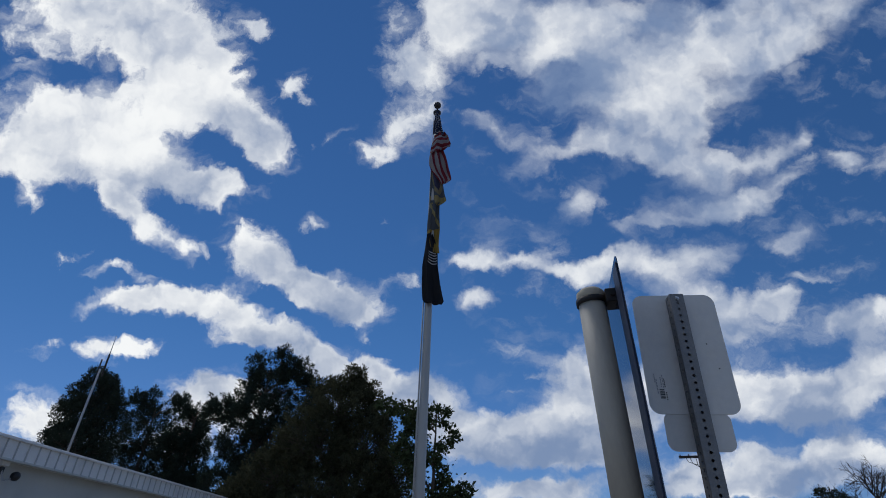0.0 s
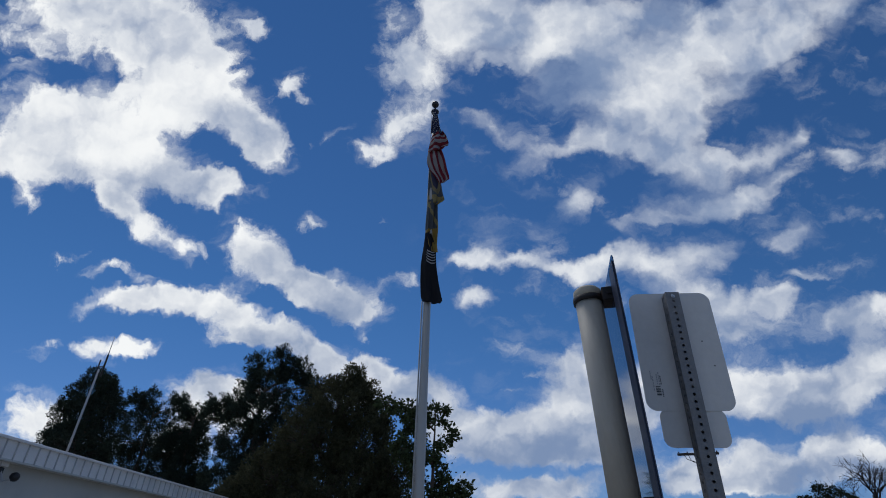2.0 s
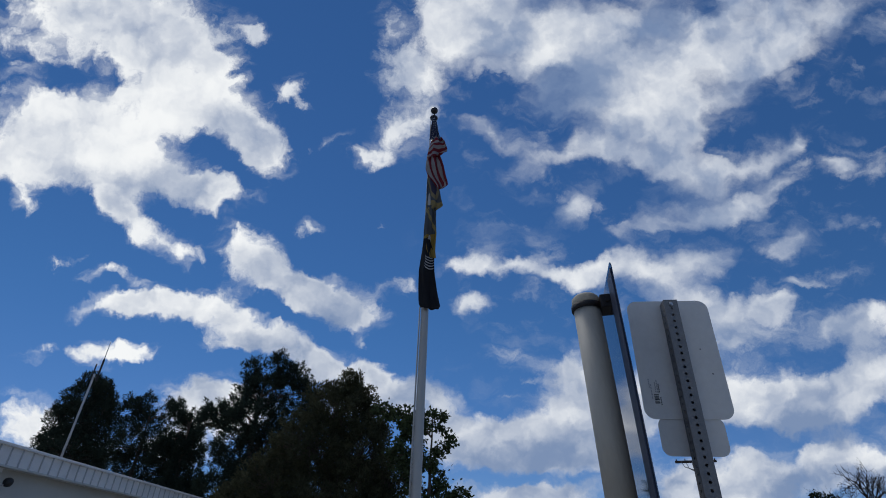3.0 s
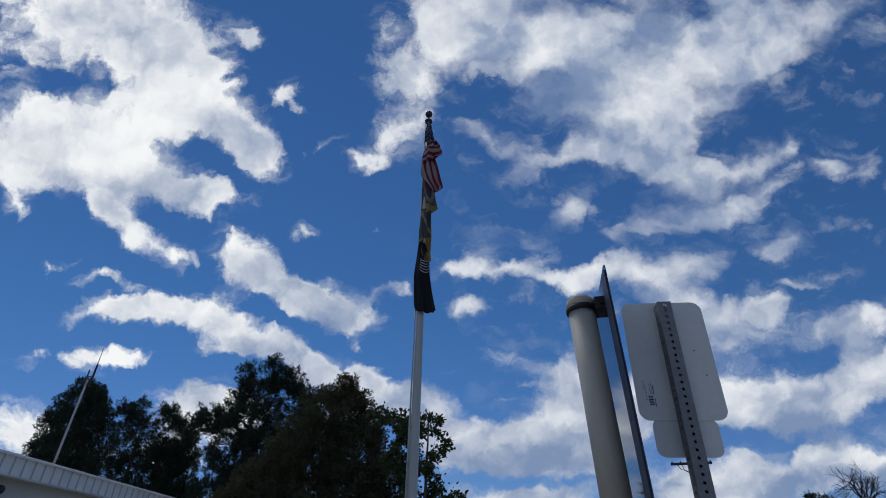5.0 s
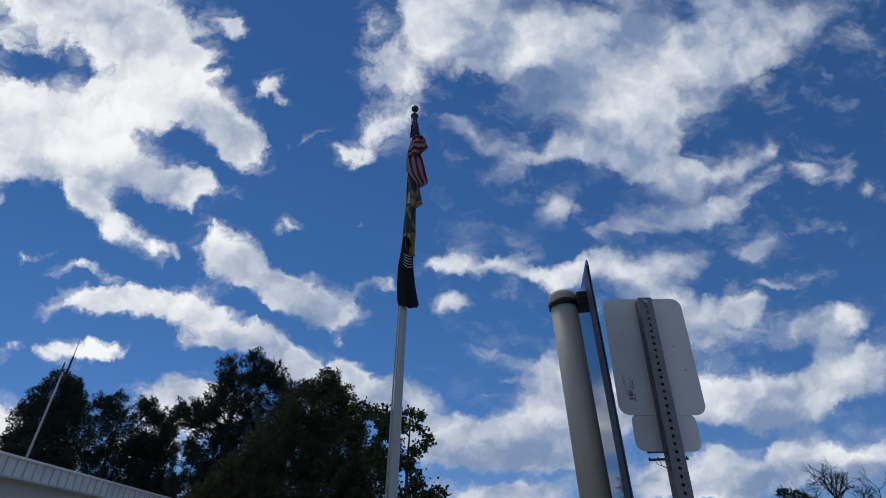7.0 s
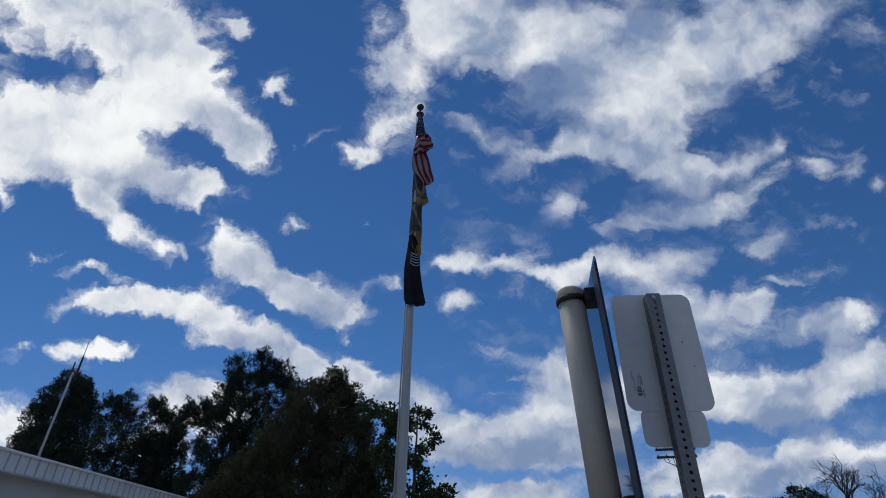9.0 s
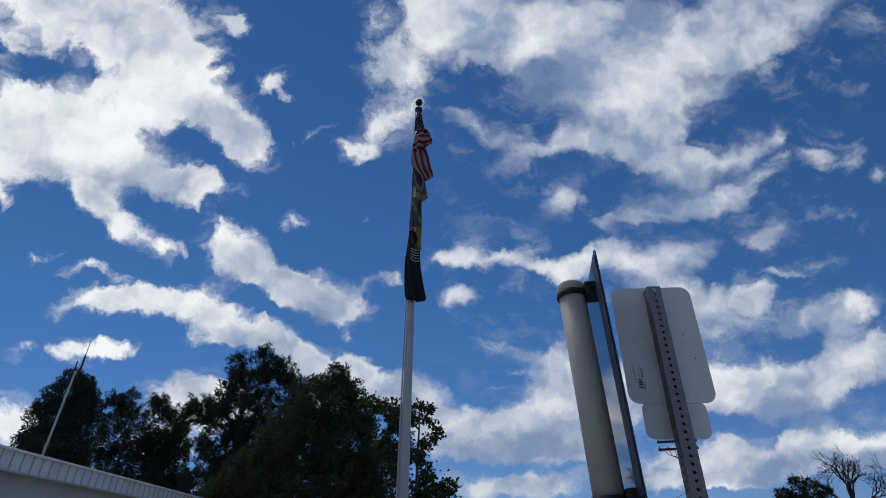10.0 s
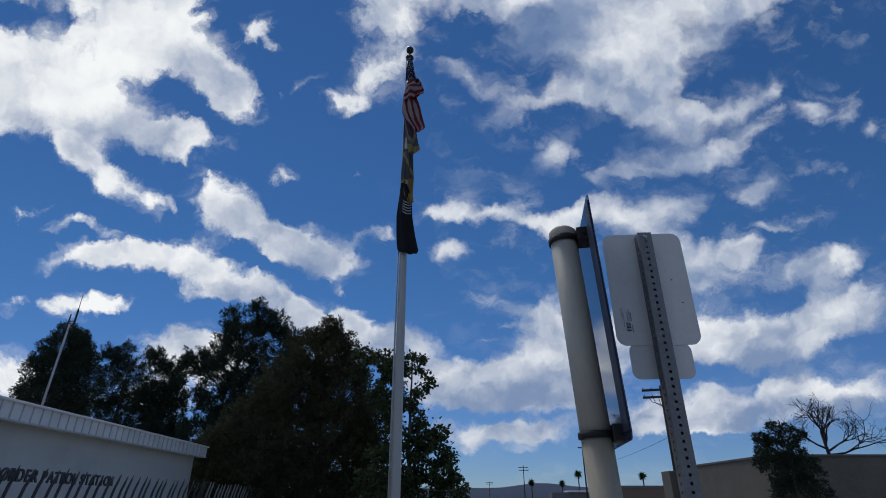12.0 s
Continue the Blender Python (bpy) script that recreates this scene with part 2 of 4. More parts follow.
off_u = wmath("ABSOLUTE", cu)
off_v = wmath("ABSOLUTE", cv)
apart = wmath("MAXIMUM", wramp(off_u, 0.95, 1.3), wramp(off_v, 0.62, 0.9))
broken = wramp(wnoise(way, 2.4, 8.0, 0.58), 0.42, 0.62)
thick = wmath("MULTIPLY_ADD", wmath("MULTIPLY", apart, broken), 0.8, wmath("MINIMUM", total, 1.25))
# crisp cumulus in the west, softer drawn-out cloud in the high east
gauzy = wmath("MULTIPLY", wramp(cu, -0.12, 0.12), wramp(cv, -0.22, 0.02, 0.35, 1.0))
crisp = wnoise(bent, 7.5, 12.0, 0.64)
smooth = wnoise(bent, 5.5, 5.0, 0.48)
slant = wnode("ShaderNodeMapping")
wput(slant.inputs["Vector"], bent)
slant.inputs["Rotation"].default_value, slant.inputs["Scale"].default_value = (0, 0, radians(-30)), (1.0, 2.6, 1.0)
streak = wnoise(slant.outputs[0], 5.0, 7.0, 0.52)
grain = wmath("ADD", wmath("MULTIPLY", wmath("SUBTRACT", crisp, 0.5), wmath("SUBTRACT", 1.0, gauzy)),
              wmath("MULTIPLY", wmath("ADD", wmath("SUBTRACT", smooth, 0.5), wmath("MULTIPLY", wmath("SUBTRACT", streak, 0.5), 0.6)), wmath("MULTIPLY", gauzy, 0.72)))
dense = wmath("MULTIPLY_ADD", grain, wramp(thick, 0.0, 0.45, 0.6, 3.0), thick)
thin, full = wmath("MULTIPLY_ADD", gauzy, -0.05, 0.42), wmath("MULTIPLY_ADD", gauzy, 0.26, 1.04)
gauze = wramp(wnoise(wvec("MULTIPLY", bent, (1.0, 1.7, 1.0)), 9.0, 8.0, 0.58), 0.50, 0.74, 0.0, 0.40)
fringe = wmath("MULTIPLY_ADD", wmath("SUBTRACT", wnoise(slant.outputs[0], 9.0, 9.0, 0.60), 0.5), wramp(thick, 0.0, 0.4, 0.3, 3.2), thick)
fringe = wmath("MULTIPLY", wramp(fringe, 0.22, 1.9, 0.0, 0.75), wmath("MULTIPLY_ADD", gauzy, -0.45, 1.0))
veil = wmath("MAXIMUM", wmath("MAXIMUM", wramp(dense, thin, full), fringe), wmath("MULTIPLY", gauze, gauzy))
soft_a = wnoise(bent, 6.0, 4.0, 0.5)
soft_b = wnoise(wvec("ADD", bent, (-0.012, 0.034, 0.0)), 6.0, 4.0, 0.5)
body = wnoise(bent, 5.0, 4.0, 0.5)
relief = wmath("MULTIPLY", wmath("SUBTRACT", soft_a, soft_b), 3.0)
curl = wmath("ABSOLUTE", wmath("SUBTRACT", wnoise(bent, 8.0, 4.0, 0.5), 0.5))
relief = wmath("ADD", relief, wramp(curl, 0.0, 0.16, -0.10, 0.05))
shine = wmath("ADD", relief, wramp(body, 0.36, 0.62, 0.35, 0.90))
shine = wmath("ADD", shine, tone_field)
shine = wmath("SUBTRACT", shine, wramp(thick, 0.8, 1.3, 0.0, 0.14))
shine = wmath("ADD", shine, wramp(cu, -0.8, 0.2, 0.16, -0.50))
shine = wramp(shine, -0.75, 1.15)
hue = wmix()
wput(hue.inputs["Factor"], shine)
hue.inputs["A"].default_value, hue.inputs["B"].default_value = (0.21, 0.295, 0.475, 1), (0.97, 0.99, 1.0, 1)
tint = wmix(blend="MULTIPLY")
tint.inputs["Factor"].default_value = 1.0
wput(tint.inputs["A"], sky.outputs[0])
rise = wnode("ShaderNodeSeparateXYZ")
wput(rise.inputs[0], way)
depth_hue = wmix()
wput(depth_hue.inputs["Factor"], wramp(rise.outputs[2], 0.0, 0.42))
depth_hue.inputs["A"].default_value, depth_hue.inputs["B"].default_value = (0.42, 0.60, 0.98, 1), (0.36, 0.68, 1.0, 1)
wput(tint.inputs["B"], depth_hue.outputs["Result"])
back_sky, back_cloud = wnode("ShaderNodeBackground"), wnode("ShaderNodeBackground")
wput(back_sky.inputs["Color"], tint.outputs["Result"])
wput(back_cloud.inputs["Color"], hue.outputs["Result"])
back_sky.inputs["Strength"].default_value, back_cloud.inputs["Strength"].default_value = 0.069, 0.94
mixed = wnode("ShaderNodeMixShader")
wput(mixed.inputs[0], veil)
WL.new(back_sky.outputs[0], mixed.inputs[1])
WL.new(back_cloud.outputs[0], mixed.inputs[2])
WL.new(mixed.outputs[0], wnode("ShaderNodeOutputWorld").inputs["Surface"])


# ---- materials ----
def material(name, colour, rough=0.6, metal=0.0, vary=0.15, scale=8.0, fine_scale=90.0, bump=0.1, stain=None, stain_amount=0.0,
             island=0.0, stretch=(1, 1, 1), through_light=0.0):
    """A painted, metal, bark, leaf or masonry surface: grain and wear at two scales, with relief."""
    mat = bpy.data.materials.new(name)
    mat.use_nodes = True
    n, l = mat.node_tree.nodes, mat.node_tree.links
    bsdf = n["Principled BSDF"]
    coord, mapping = n.new("ShaderNodeTexCoord"), n.new("ShaderNodeMapping")
    mapping.inputs["Scale"].default_value = stretch
    l.new(coord.outputs["Object"], mapping.inputs["Vector"])
    big, small = n.new("ShaderNodeTexNoise"), n.new("ShaderNodeTexNoise")
    for tex, s, d in ((big, scale, 5.0), (small, fine_scale, 4.0)):
        l.new(mapping.outputs[0], tex.inputs["Vector"])
        tex.inputs["Scale"].default_value, tex.inputs["Detail"].default_value = s, d
        tex.inputs["Roughness"].default_value = 0.6
    add = n.new("ShaderNodeMath")
    add.operation = "ADD"
    l.new(big.outputs["Fac"], add.inputs[0])
    l.new(small.outputs["Fac"], add.inputs[1])
    ramp = n.new("ShaderNodeMapRange")
    l.new(add.outputs[0], ramp.inputs["Value"])
    ramp.inputs["From Min"].default_value, ramp.inputs["From Max"].default_value = 0.6, 1.4
    ramp.inputs["To Min"].default_value, ramp.inputs["To Max"].default_value = 1 - vary, 1 + vary
    last = ramp.outputs[0]
    if island:
        geo, jitter = n.new("ShaderNodeNewGeometry"), n.new("ShaderNodeMapRange")
        l.new(geo.outputs["Random Per Island"], jitter.inputs["Value"])
        jitter.inputs["To Min"].default_value, jitter.inputs["To Max"].default_value = 1 - island, 1 + island
        times = n.new("ShaderNodeMath")
        times.operation = "MULTIPLY"
        l.new(last, times.inputs[0])
        l.new(jitter.outputs[0], times.inputs[1])
        last = times.outputs[0]
    tone = n.new("ShaderNodeVectorMath")
    tone.operation = "SCALE"
    tone.inputs[0].default_value = colour
    l.new(last, tone.inputs["Scale"])
    out = tone.outputs["Vector"]
    if stain:
        spot, cut, mix = n.new("ShaderNodeTexNoise"), n.new("ShaderNodeMapRange"), n.new("ShaderNodeMix")
        l.new(mapping.outputs[0], spot.inputs["Vector"])
        spot.inputs["Scale"].default_value, spot.inputs["Detail"].default_value = scale * 0.6, 8.0
        l.new(spot.outputs["Fac"], cut.inputs["Value"])
        cut.inputs["From Min"].default_value, cut.inputs["From Max"].default_value = 0.52, 0.75
        cut.inputs["To Max"].default_value = stain_amount
        mix.data_type = "RGBA"
        l.new(cut.outputs[0], mix.inputs["Factor"])
        l.new(out, mix.inputs["A"])
        mix.inputs["B"].default_value = (*stain, 1)
        out = mix.outputs["Result"]
    l.new(out, bsdf.inputs["Base Color"])
    bsdf.inputs["Metallic"].default_value = metal
    bsdf.inputs["Specular IOR Level"].default_value = 0.5 if not through_light else 0.06
    shade = n.new("ShaderNodeMapRange")
    l.new(big.outputs["Fac"], shade.inputs["Value"])
    shade.inputs["To Min"].default_value, shade.inputs["To Max"].default_value = rough - min(0.12, rough * 0.5), min(rough + min(0.12, rough * 0.5), 1)
    l.new(shade.outputs[0], bsdf.inputs["Roughness"])
    if bump:
        relief_node = n.new("ShaderNodeBump")
        relief_node.inputs["Strength"].default_value, relief_node.inputs["Distance"].default_value = bump, 0.01
        l.new(add.outputs[0], relief_node.inputs["Height"])
        l.new(relief_node.outputs[0], bsdf.inputs["Normal"])
    if through_light:
        trans, blend = n.new("ShaderNodeBsdfTranslucent"), n.new("ShaderNodeMixShader")
        l.new(out, trans.inputs["Color"])
        blend.inputs[0].default_value = through_light
        l.new(bsdf.outputs[0], blend.inputs[1])
        l.new(trans.outputs[0], blend.inputs[2])
        l.new(blend.outputs[0], n["Material Output"].inputs["Surface"])
    return mat


M_PIPE = material("painted_pipe", (0.49, 0.465, 0.40), 0.6, 0.0, 0.10, 5, 60, 0.15, (0.30, 0.24, 0.15), 0.45, stretch=(1, 1, 0.35))
M_PIPE_TAN = material("stained_pipe", (0.40, 0.35, 0.26), 0.65, 0.0, 0.12, 5, 60, 0.15, (0.26, 0.19, 0.11), 0.6, stretch=(1, 1, 0.35))
M_CAP = material("cap_paint", (0.50, 0.44, 0.33), 0.7, 0.0, 0.2, 14, 90, 0.3, (0.3, 0.22, 0.13), 0.5)
M_BAND = material("dark_band_steel", (0.018, 0.017, 0.018), 0.55, 0.2, 0.3, 30, 140, 0.2, (0.12, 0.06, 0.03), 0.5)
M_MIRROR = material("glossy_dark_sheet", (0.020, 0.034, 0.075), 0.05, 0.0, 0.15, 4, 60, 0.0)
M_MIRROR.node_tree.nodes["Principled BSDF"].inputs["IOR"].default_value = 1.9
# navy colour that stands in for the dark pipe mirrored in the sheet
M_REFLECTION = material("dark_reflection_paint", (0.022, 0.032, 0.065), 0.45, 0.0, 0.2, 12, 90, 0.1)
M_SIGNBACK = material("dull_aluminium", (0.72, 0.70, 0.66), 0.62, 0.15, 0.06, 5, 40, 0.05, (0.48, 0.47, 0.45), 0.5)
M_POST = material("galvanised_steel", (0.23, 0.23, 0.23), 0.55, 0.35, 0.22, 25, 180, 0.1, (0.18, 0.17, 0.16), 0.5)
M_BOLT = material("zinc_bolt", (0.55, 0.55, 0.55), 0.35, 0.9, 0.1, 40, 200, 0.05)
M_INK = material("dark_ink", (0.05, 0.05, 0.055), 0.6, 0.0, 0.15, 60, 200, 0.0)
M_INK_PALE = material("pale_ink", (0.36, 0.36, 0.37), 0.6, 0.0, 0.15, 60, 200, 0.0)
M_POLE = material("satin_aluminium_pole", (0.42, 0.41, 0.385), 0.42, 0.3, 0.08, 3, 50, 0.05, stretch=(4, 4, 0.5))
M_BALL = material("dark_bronze", (0.045, 0.042, 0.045), 0.35, 0.6, 0.2, 10, 80, 0.05)
M_ROPE = material("halyard_rope", (0.45, 0.45, 0.43), 0.9, 0.0, 0.2, 60, 300, 0.2)
M_WALL = material("grey_stucco", (0.60, 0.605, 0.57), 0.9, 0.0, 0.07, 0.8, 45, 0.3, (0.27, 0.29, 0.31), 0.5)
M_FASCIA = material("white_ribbed_metal", (0.84, 0.82, 0.79), 0.5, 0.0, 0.06, 2, 30, 0.1, (0.45, 0.44, 0.42), 0.45)
M_SEAM = material("weathered_seam", (0.52, 0.52, 0.51), 0.7, 0.0, 0.2, 6, 60, 0.1)
M_ROOF = material("roof_felt", (0.3, 0.3, 0.3), 0.9, 0.0, 0.15, 2, 60, 0.3)
M_FENCE = material("dark_fence_paint", (0.055, 0.06, 0.065), 0.55, 0.2, 0.2, 12, 90, 0.1)
# brighter copy of the fence paint, with the light on it in the colour
M_FENCE_LIT = material("lit_fence_paint", (0.26, 0.26, 0.25), 0.6, 0.1, 0.2, 12, 90, 0.1)
M_LETTER = material("dark_letter_metal", (0.05, 0.05, 0.055), 0.5, 0.3, 0.25, 10, 80, 0.1)
M_MAST = material("antenna_mast", (0.46, 0.46, 0.46), 0.6, 0.2, 0.1, 10, 60, 0.1)
M_BLACK = material("black_plastic", (0.02, 0.02, 0.022), 0.4, 0.0, 0.2, 20, 90, 0.05)
M_BARK = material("bark", (0.10, 0.075, 0.055), 0.95, 0.0, 0.35, 6, 40, 0.6, stretch=(1, 1, 0.3))
M_BARE = material("bare_twigs", (0.035, 0.03, 0.028), 0.9, 0.0, 0.25, 6, 50, 0.4)
M_NEEDLE = material("pine_needles", (0.046, 0.062, 0.044), 0.8, 0.0, 0.25, 0.6, 8, 0.0, island=0.22, through_light=0.10)
M_CEDAR = material("cypress_foliage", (0.044, 0.058, 0.040), 0.8, 0.0, 0.25, 0.6, 8, 0.0, island=0.22, through_light=0.08)
M_LEAF = material("broad_leaves", (0.062, 0.082, 0.038), 0.7, 0.0, 0.3, 0.5, 8, 0.0, island=0.3, through_light=0.2)
M_LEAF_WARM = material("dull_leaves", (0.084, 0.084, 0.046), 0.8, 0.0, 0.5, 0.45, 3, 0.0, island=0.22, through_light=0.12)
M_PALM = material("palm_fronds", (0.05, 0.07, 0.035), 0.6, 0.0, 0.25, 1, 10, 0.0, island=0.3, through_light=0.15)
M_WOODPOLE = material("creosote_pole", (0.05, 0.04, 0.034), 0.9, 0.0, 0.3, 5, 50, 0.4, stretch=(1, 1, 0.2))
M_WIRE = material("cable", (0.03, 0.03, 0.03), 0.6, 0.0, 0.1, 10, 50, 0.0)
M_INSULATOR = material("glazed_insulator", (0.12, 0.09, 0.08), 0.3, 0.0, 0.2, 20, 80, 0.0)
M_STUCCO = material("brown_stucco", (0.150, 0.132, 0.105), 0.95, 0.0, 0.30, 0.5, 12, 0.4, (0.07, 0.062, 0.05), 0.8)
M_COPING = material("coping", (0.13, 0.115, 0.10), 0.85, 0.0, 0.15, 2, 40, 0.3)
M_FARBLOCK = material("far_brown_wall", (0.22, 0.145, 0.11), 0.9, 0.0, 0.15, 0.5, 12, 0.2)
M_FARDARK = material("far_grey_wall", (0.16, 0.16, 0.165), 0.9, 0.0, 0.15, 0.5, 12, 0.2)
M_HILL = material("haze_tinted_hillside", (0.055, 0.08, 0.13), 1.0, 0.0, 0.2, 0.01, 0.08, 0.0)
M_GROUND = material("worn_concrete", (0.27, 0.255, 0.225), 0.9, 0.0, 0.2, 0.4, 60, 0.4, (0.17, 0.155, 0.13), 0.6)


# ---- building helpers ----
def part(name, bm, mat, parent=None, label="", smooth=False):
    """Links a bmesh as one mesh object, under its thing when one is given."""
    me = bpy.data.meshes.new(name)
    bm.normal_update()
    bm.to_mesh(me)
    bm.free()
    for one in (mat if isinstance(mat, (list, tuple)) else [mat]):
        me.materials.append(one)
    if smooth:
        me.shade_smooth()
    ob = new(name, me)
    if parent is not None:
        ob.parent = parent
    return tagged(ob, label) if label else ob


def thing(name, label, category, m=None, group="", kind=""):
    ob = new(name)
    ob.empty_display_size = 0.1
    if m is not None:
        ob.matrix_basis = m
    return tagged(ob, label, category, group, kind)


def box(bm, cx, cy, cz, sx, sy, sz, bevel=0.0, m=None):
    made = bmesh.ops.create_cube(bm, size=1.0)["verts"]
    bmesh.ops.scale(bm, vec=(sx, sy, sz), verts=made)
    bmesh.ops.translate(bm, vec=(cx, cy, cz), verts=made)
    if bevel:
        edges = list({e for v in made for e in v.link_edges})
        got = bmesh.ops.bevel(bm, geom=edges, offset=bevel, segments=2, affect="EDGES", profile=0.5)
        made = list({v for f in got["faces"] for v in f.verts} | {v for v in made if v.is_valid})
    if m is not None:
        bmesh.ops.transform(bm, matrix=m, verts=made)
    return made


def tube(bm, points, radii, sides=10, cap=True):
    """A tapered round bar along a line of points."""
    pts = [Vector(p) for p in points]
    rings = []
    for i, p in enumerate(pts):
        d = (pts[min(i + 1, len(pts) - 1)] - pts[max(i - 1, 0)]).normalized()
        side = d.cross(Vector((0.13, 0.97, 0.2)) if abs(d.y) < 0.9 else Vector((1, 0, 0))).normalized()
        up = side.cross(d)
        r = radii[i] if isinstance(radii, (list, tuple)) else radii
        rings.append([bm.verts.new(p + (side * math.cos(a) + up * math.sin(a)) * r)
                      for a in (2 * math.pi * k / sides for k in range(sides))])
    for a, b in zip(rings, rings[1:]):
        for k in range(sides):
            bm.faces.new((a[k], a[(k + 1) % sides], b[(k + 1) % sides], b[k]))
    if cap:
        bm.faces.new(rings[0][::-1])
        bm.faces.new(rings[-1])
    return rings


def lathe(bm, profile, sides=32, cx=0.0, cy=0.0):
    """A turned shape from rows of (radius, height)."""
    rings = [[bm.verts.new((cx + r * math.cos(2 * math.pi * k / sides), cy + r * math.sin(2 * math.pi * k / sides), z))
              for k in range(sides)] for r, z in profile]
    for a, b in zip(rings, rings[1:]):
        for k in range(sides):
            bm.faces.new((a[k], a[(k + 1) % sides], b[(k + 1) % sides], b[k]))
    bm.faces.new(rings[0][::-1])
    bm.faces.new(rings[-1])


def plate(bm, w, h, r, thick, cx=0.0, cz=0.0, cy=0.0):
    """A sheet with rounded corners, upright in the xz plane."""
    outline = []
    for sx, sz, start in ((1, 1, 0), (-1, 1, 90), (-1, -1, 180), (1, -1, 270)):
        for k in range(7):
            a = radians(start + 15 * k)
            outline.append((cx + sx * (w / 2 - r) + r * math.cos(a), cz + sz * (h / 2 - r) + r * math.sin(a)))
    front = [bm.verts.new((x, cy - thick / 2, z)) for x, z in outline]
    back = [bm.verts.new((x, cy + thick / 2, z)) for x, z in outline]
    bm.faces.new(front)
    bm.faces.new(back[::-1])
    for i in range(len(outline)):
        j = (i + 1) % len(outline)
        bm.faces.new((front[j], front[i], back[i], back[j]))


def quads(name, verts, mat, parent):
    """Many loose four-cornered blades as one mesh; verts has the shape (n, 4, 3)."""
    v = np.asarray(verts, float).reshape(-1, 3)
    count = len(v) // 4
    me = bpy.data.meshes.new(name)
    me.vertices.add(len(v))
    me.vertices.foreach_set("co", v.ravel())
    me.loops.add(len(v))
    me.loops.foreach_set("vertex_index", np.arange(len(v), dtype=np.int32))
    me.polygons.add(count)
    me.polygons.foreach_set("loop_start", np.arange(0, len(v), 4, dtype=np.int32))
    me.update(calc_edges=True)
    me.validate()
    me.materials.append(mat)
    ob = new(name, me)
    ob.parent = parent
    return ob


# ---- the ground ----
bm = bmesh.new()
bmesh.ops.create_circle(bm, cap_ends=True, segments=64, radius=4200)
ground = part("ground", bm, M_GROUND)
tagged(ground, "pale worn concrete ground reaching the horizon", "ground", kind="structure")

# distant hills, the blue of the haze painted into their colour
bm = bmesh.new()
top, low = [], []
for i in range(121):
    a = radians(-70 + 140 * i / 120)
    h = 22 + 38 * (0.5 + 0.5 * noise.fractal(Vector((i * 0.09, 3.7, 0)), 1.0, 2.0, 5)) + 26 * math.exp(-((math.degrees(a) - 11) / 4.0) ** 2)
    top.append((2500 * math.sin(a), 2500 * math.cos(a), h))
    low.append((2350 * math.sin(a), 2350 * math.cos(a), -2))
tv, lv = [bm.verts.new(p) for p in top], [bm.verts.new(p) for p in low]
bv = [bm.verts.new((x * 1.2, y * 1.2, -2)) for x, y, z in top]
for i in range(120):
    bm.faces.new((lv[i], lv[i + 1], tv[i + 1], tv[i]))
    bm.faces.new((tv[i], tv[i + 1], bv[i + 1], bv[i]))
tagged(part("backdrop", bm, M_HILL, smooth=True), "low hills on the horizon with blue haze in their colour", "hills", kind="structure")


# ---- the flat-roofed station and its fence ----
WALL_Y0, WALL_Y1 = 2.0, 22.15


def wall_x(y):
    return -9.06 - 0.0305 * y


station = thing("station_building", "low grey stucco building with a white ribbed metal roof edge", "building")
turn_wall = math.degrees(math.atan(0.0305))
face_m = pose(wall_x(WALL_Y0), WALL_Y0, 0, 0, 0, turn_wall)
length = (WALL_Y1 - WALL_Y0) / math.cos(radians(turn_wall))
bm = bmesh.new()
box(bm, -6.0, length / 2, 1.65, 11.7, length, 3.3, m=face_m)
part("wall", bm, M_WALL, station)
bm = bmesh.new()
box(bm, -5.95, length / 2, 3.40, 11.7, length + 0.2, 0.12, m=face_m)
part("roof", bm, M_ROOF, station)
bm = bmesh.new()
box(bm, 0.10, length / 2, 3.305, 0.30, length + 0.3, 0.36, 0.006, m=face_m)
fascia = part("fascia", bm, M_FASCIA, station, "white ribbed metal fascia")
rib = bmesh.new()
box(rib, 0, 0, 0, 0.045, 0.016, 0.36, 0.004)
rib_ob = part("rib", rib, M_SEAM, fascia)
rib_ob.matrix_basis = face_m @ pose(0.258, 0.1, 3.305)
for i in range(1, int(length / 0.32)):
    o = new("rib", rib_ob.data)
    o.parent, o.matrix_basis = fascia, face_m @ pose(0.258, 0.1 + 0.32 * i, 3.305)
bm = bmesh.new()
box(bm, 0.12, length / 2, 3.507, 0.40, length + 0.36, 0.055, 0.01, m=face_m)
part("coping", bm, M_FASCIA, station, "pale metal coping")
bm = bmesh.new()
box(bm, 0.19, length / 2, 3.125, 0.16, length + 0.3, 0.04, 0.005, m=face_m)
part("drip_edge", bm, M_WALL, station)

# wall lamp
lamp = thing("floodlight", "dark ball-headed floodlight on a pale wall bracket", "floodlight", pose(wall_x(11.05) + 0.05, 11.05, 2.86, 0, 0, turn_wall))
bm = bmesh.new()
box(bm, 0.0, -0.22, 0.22, 0.10, 0.20, 0.11, 0.01)
part("junction_box", bm, M_FASCIA, lamp, "white junction box")
bm = bmesh.new()
tube(bm, [(-0.03, -0.2, 0.20), (0.02, -0.22, 0.05), (0.06, -0.17, -0.10), (0.10, -0.05, -0.06), (0.13, 0.02, 0.0)], 0.018, 8)
part("arm", bm, M_MAST, lamp, "bent conduit arm", True)
bm = bmesh.new()
lathe(bm, [(0.01, -0.085), (0.05, -0.075), (0.085, -0.03), (0.092, 0.02), (0.075, 0.065), (0.035, 0.09), (0.01, 0.095)], 20, 0.14, 0.03)
part("head", bm, M_BLACK, lamp, "black ball head", True)
bm = bmesh.new()
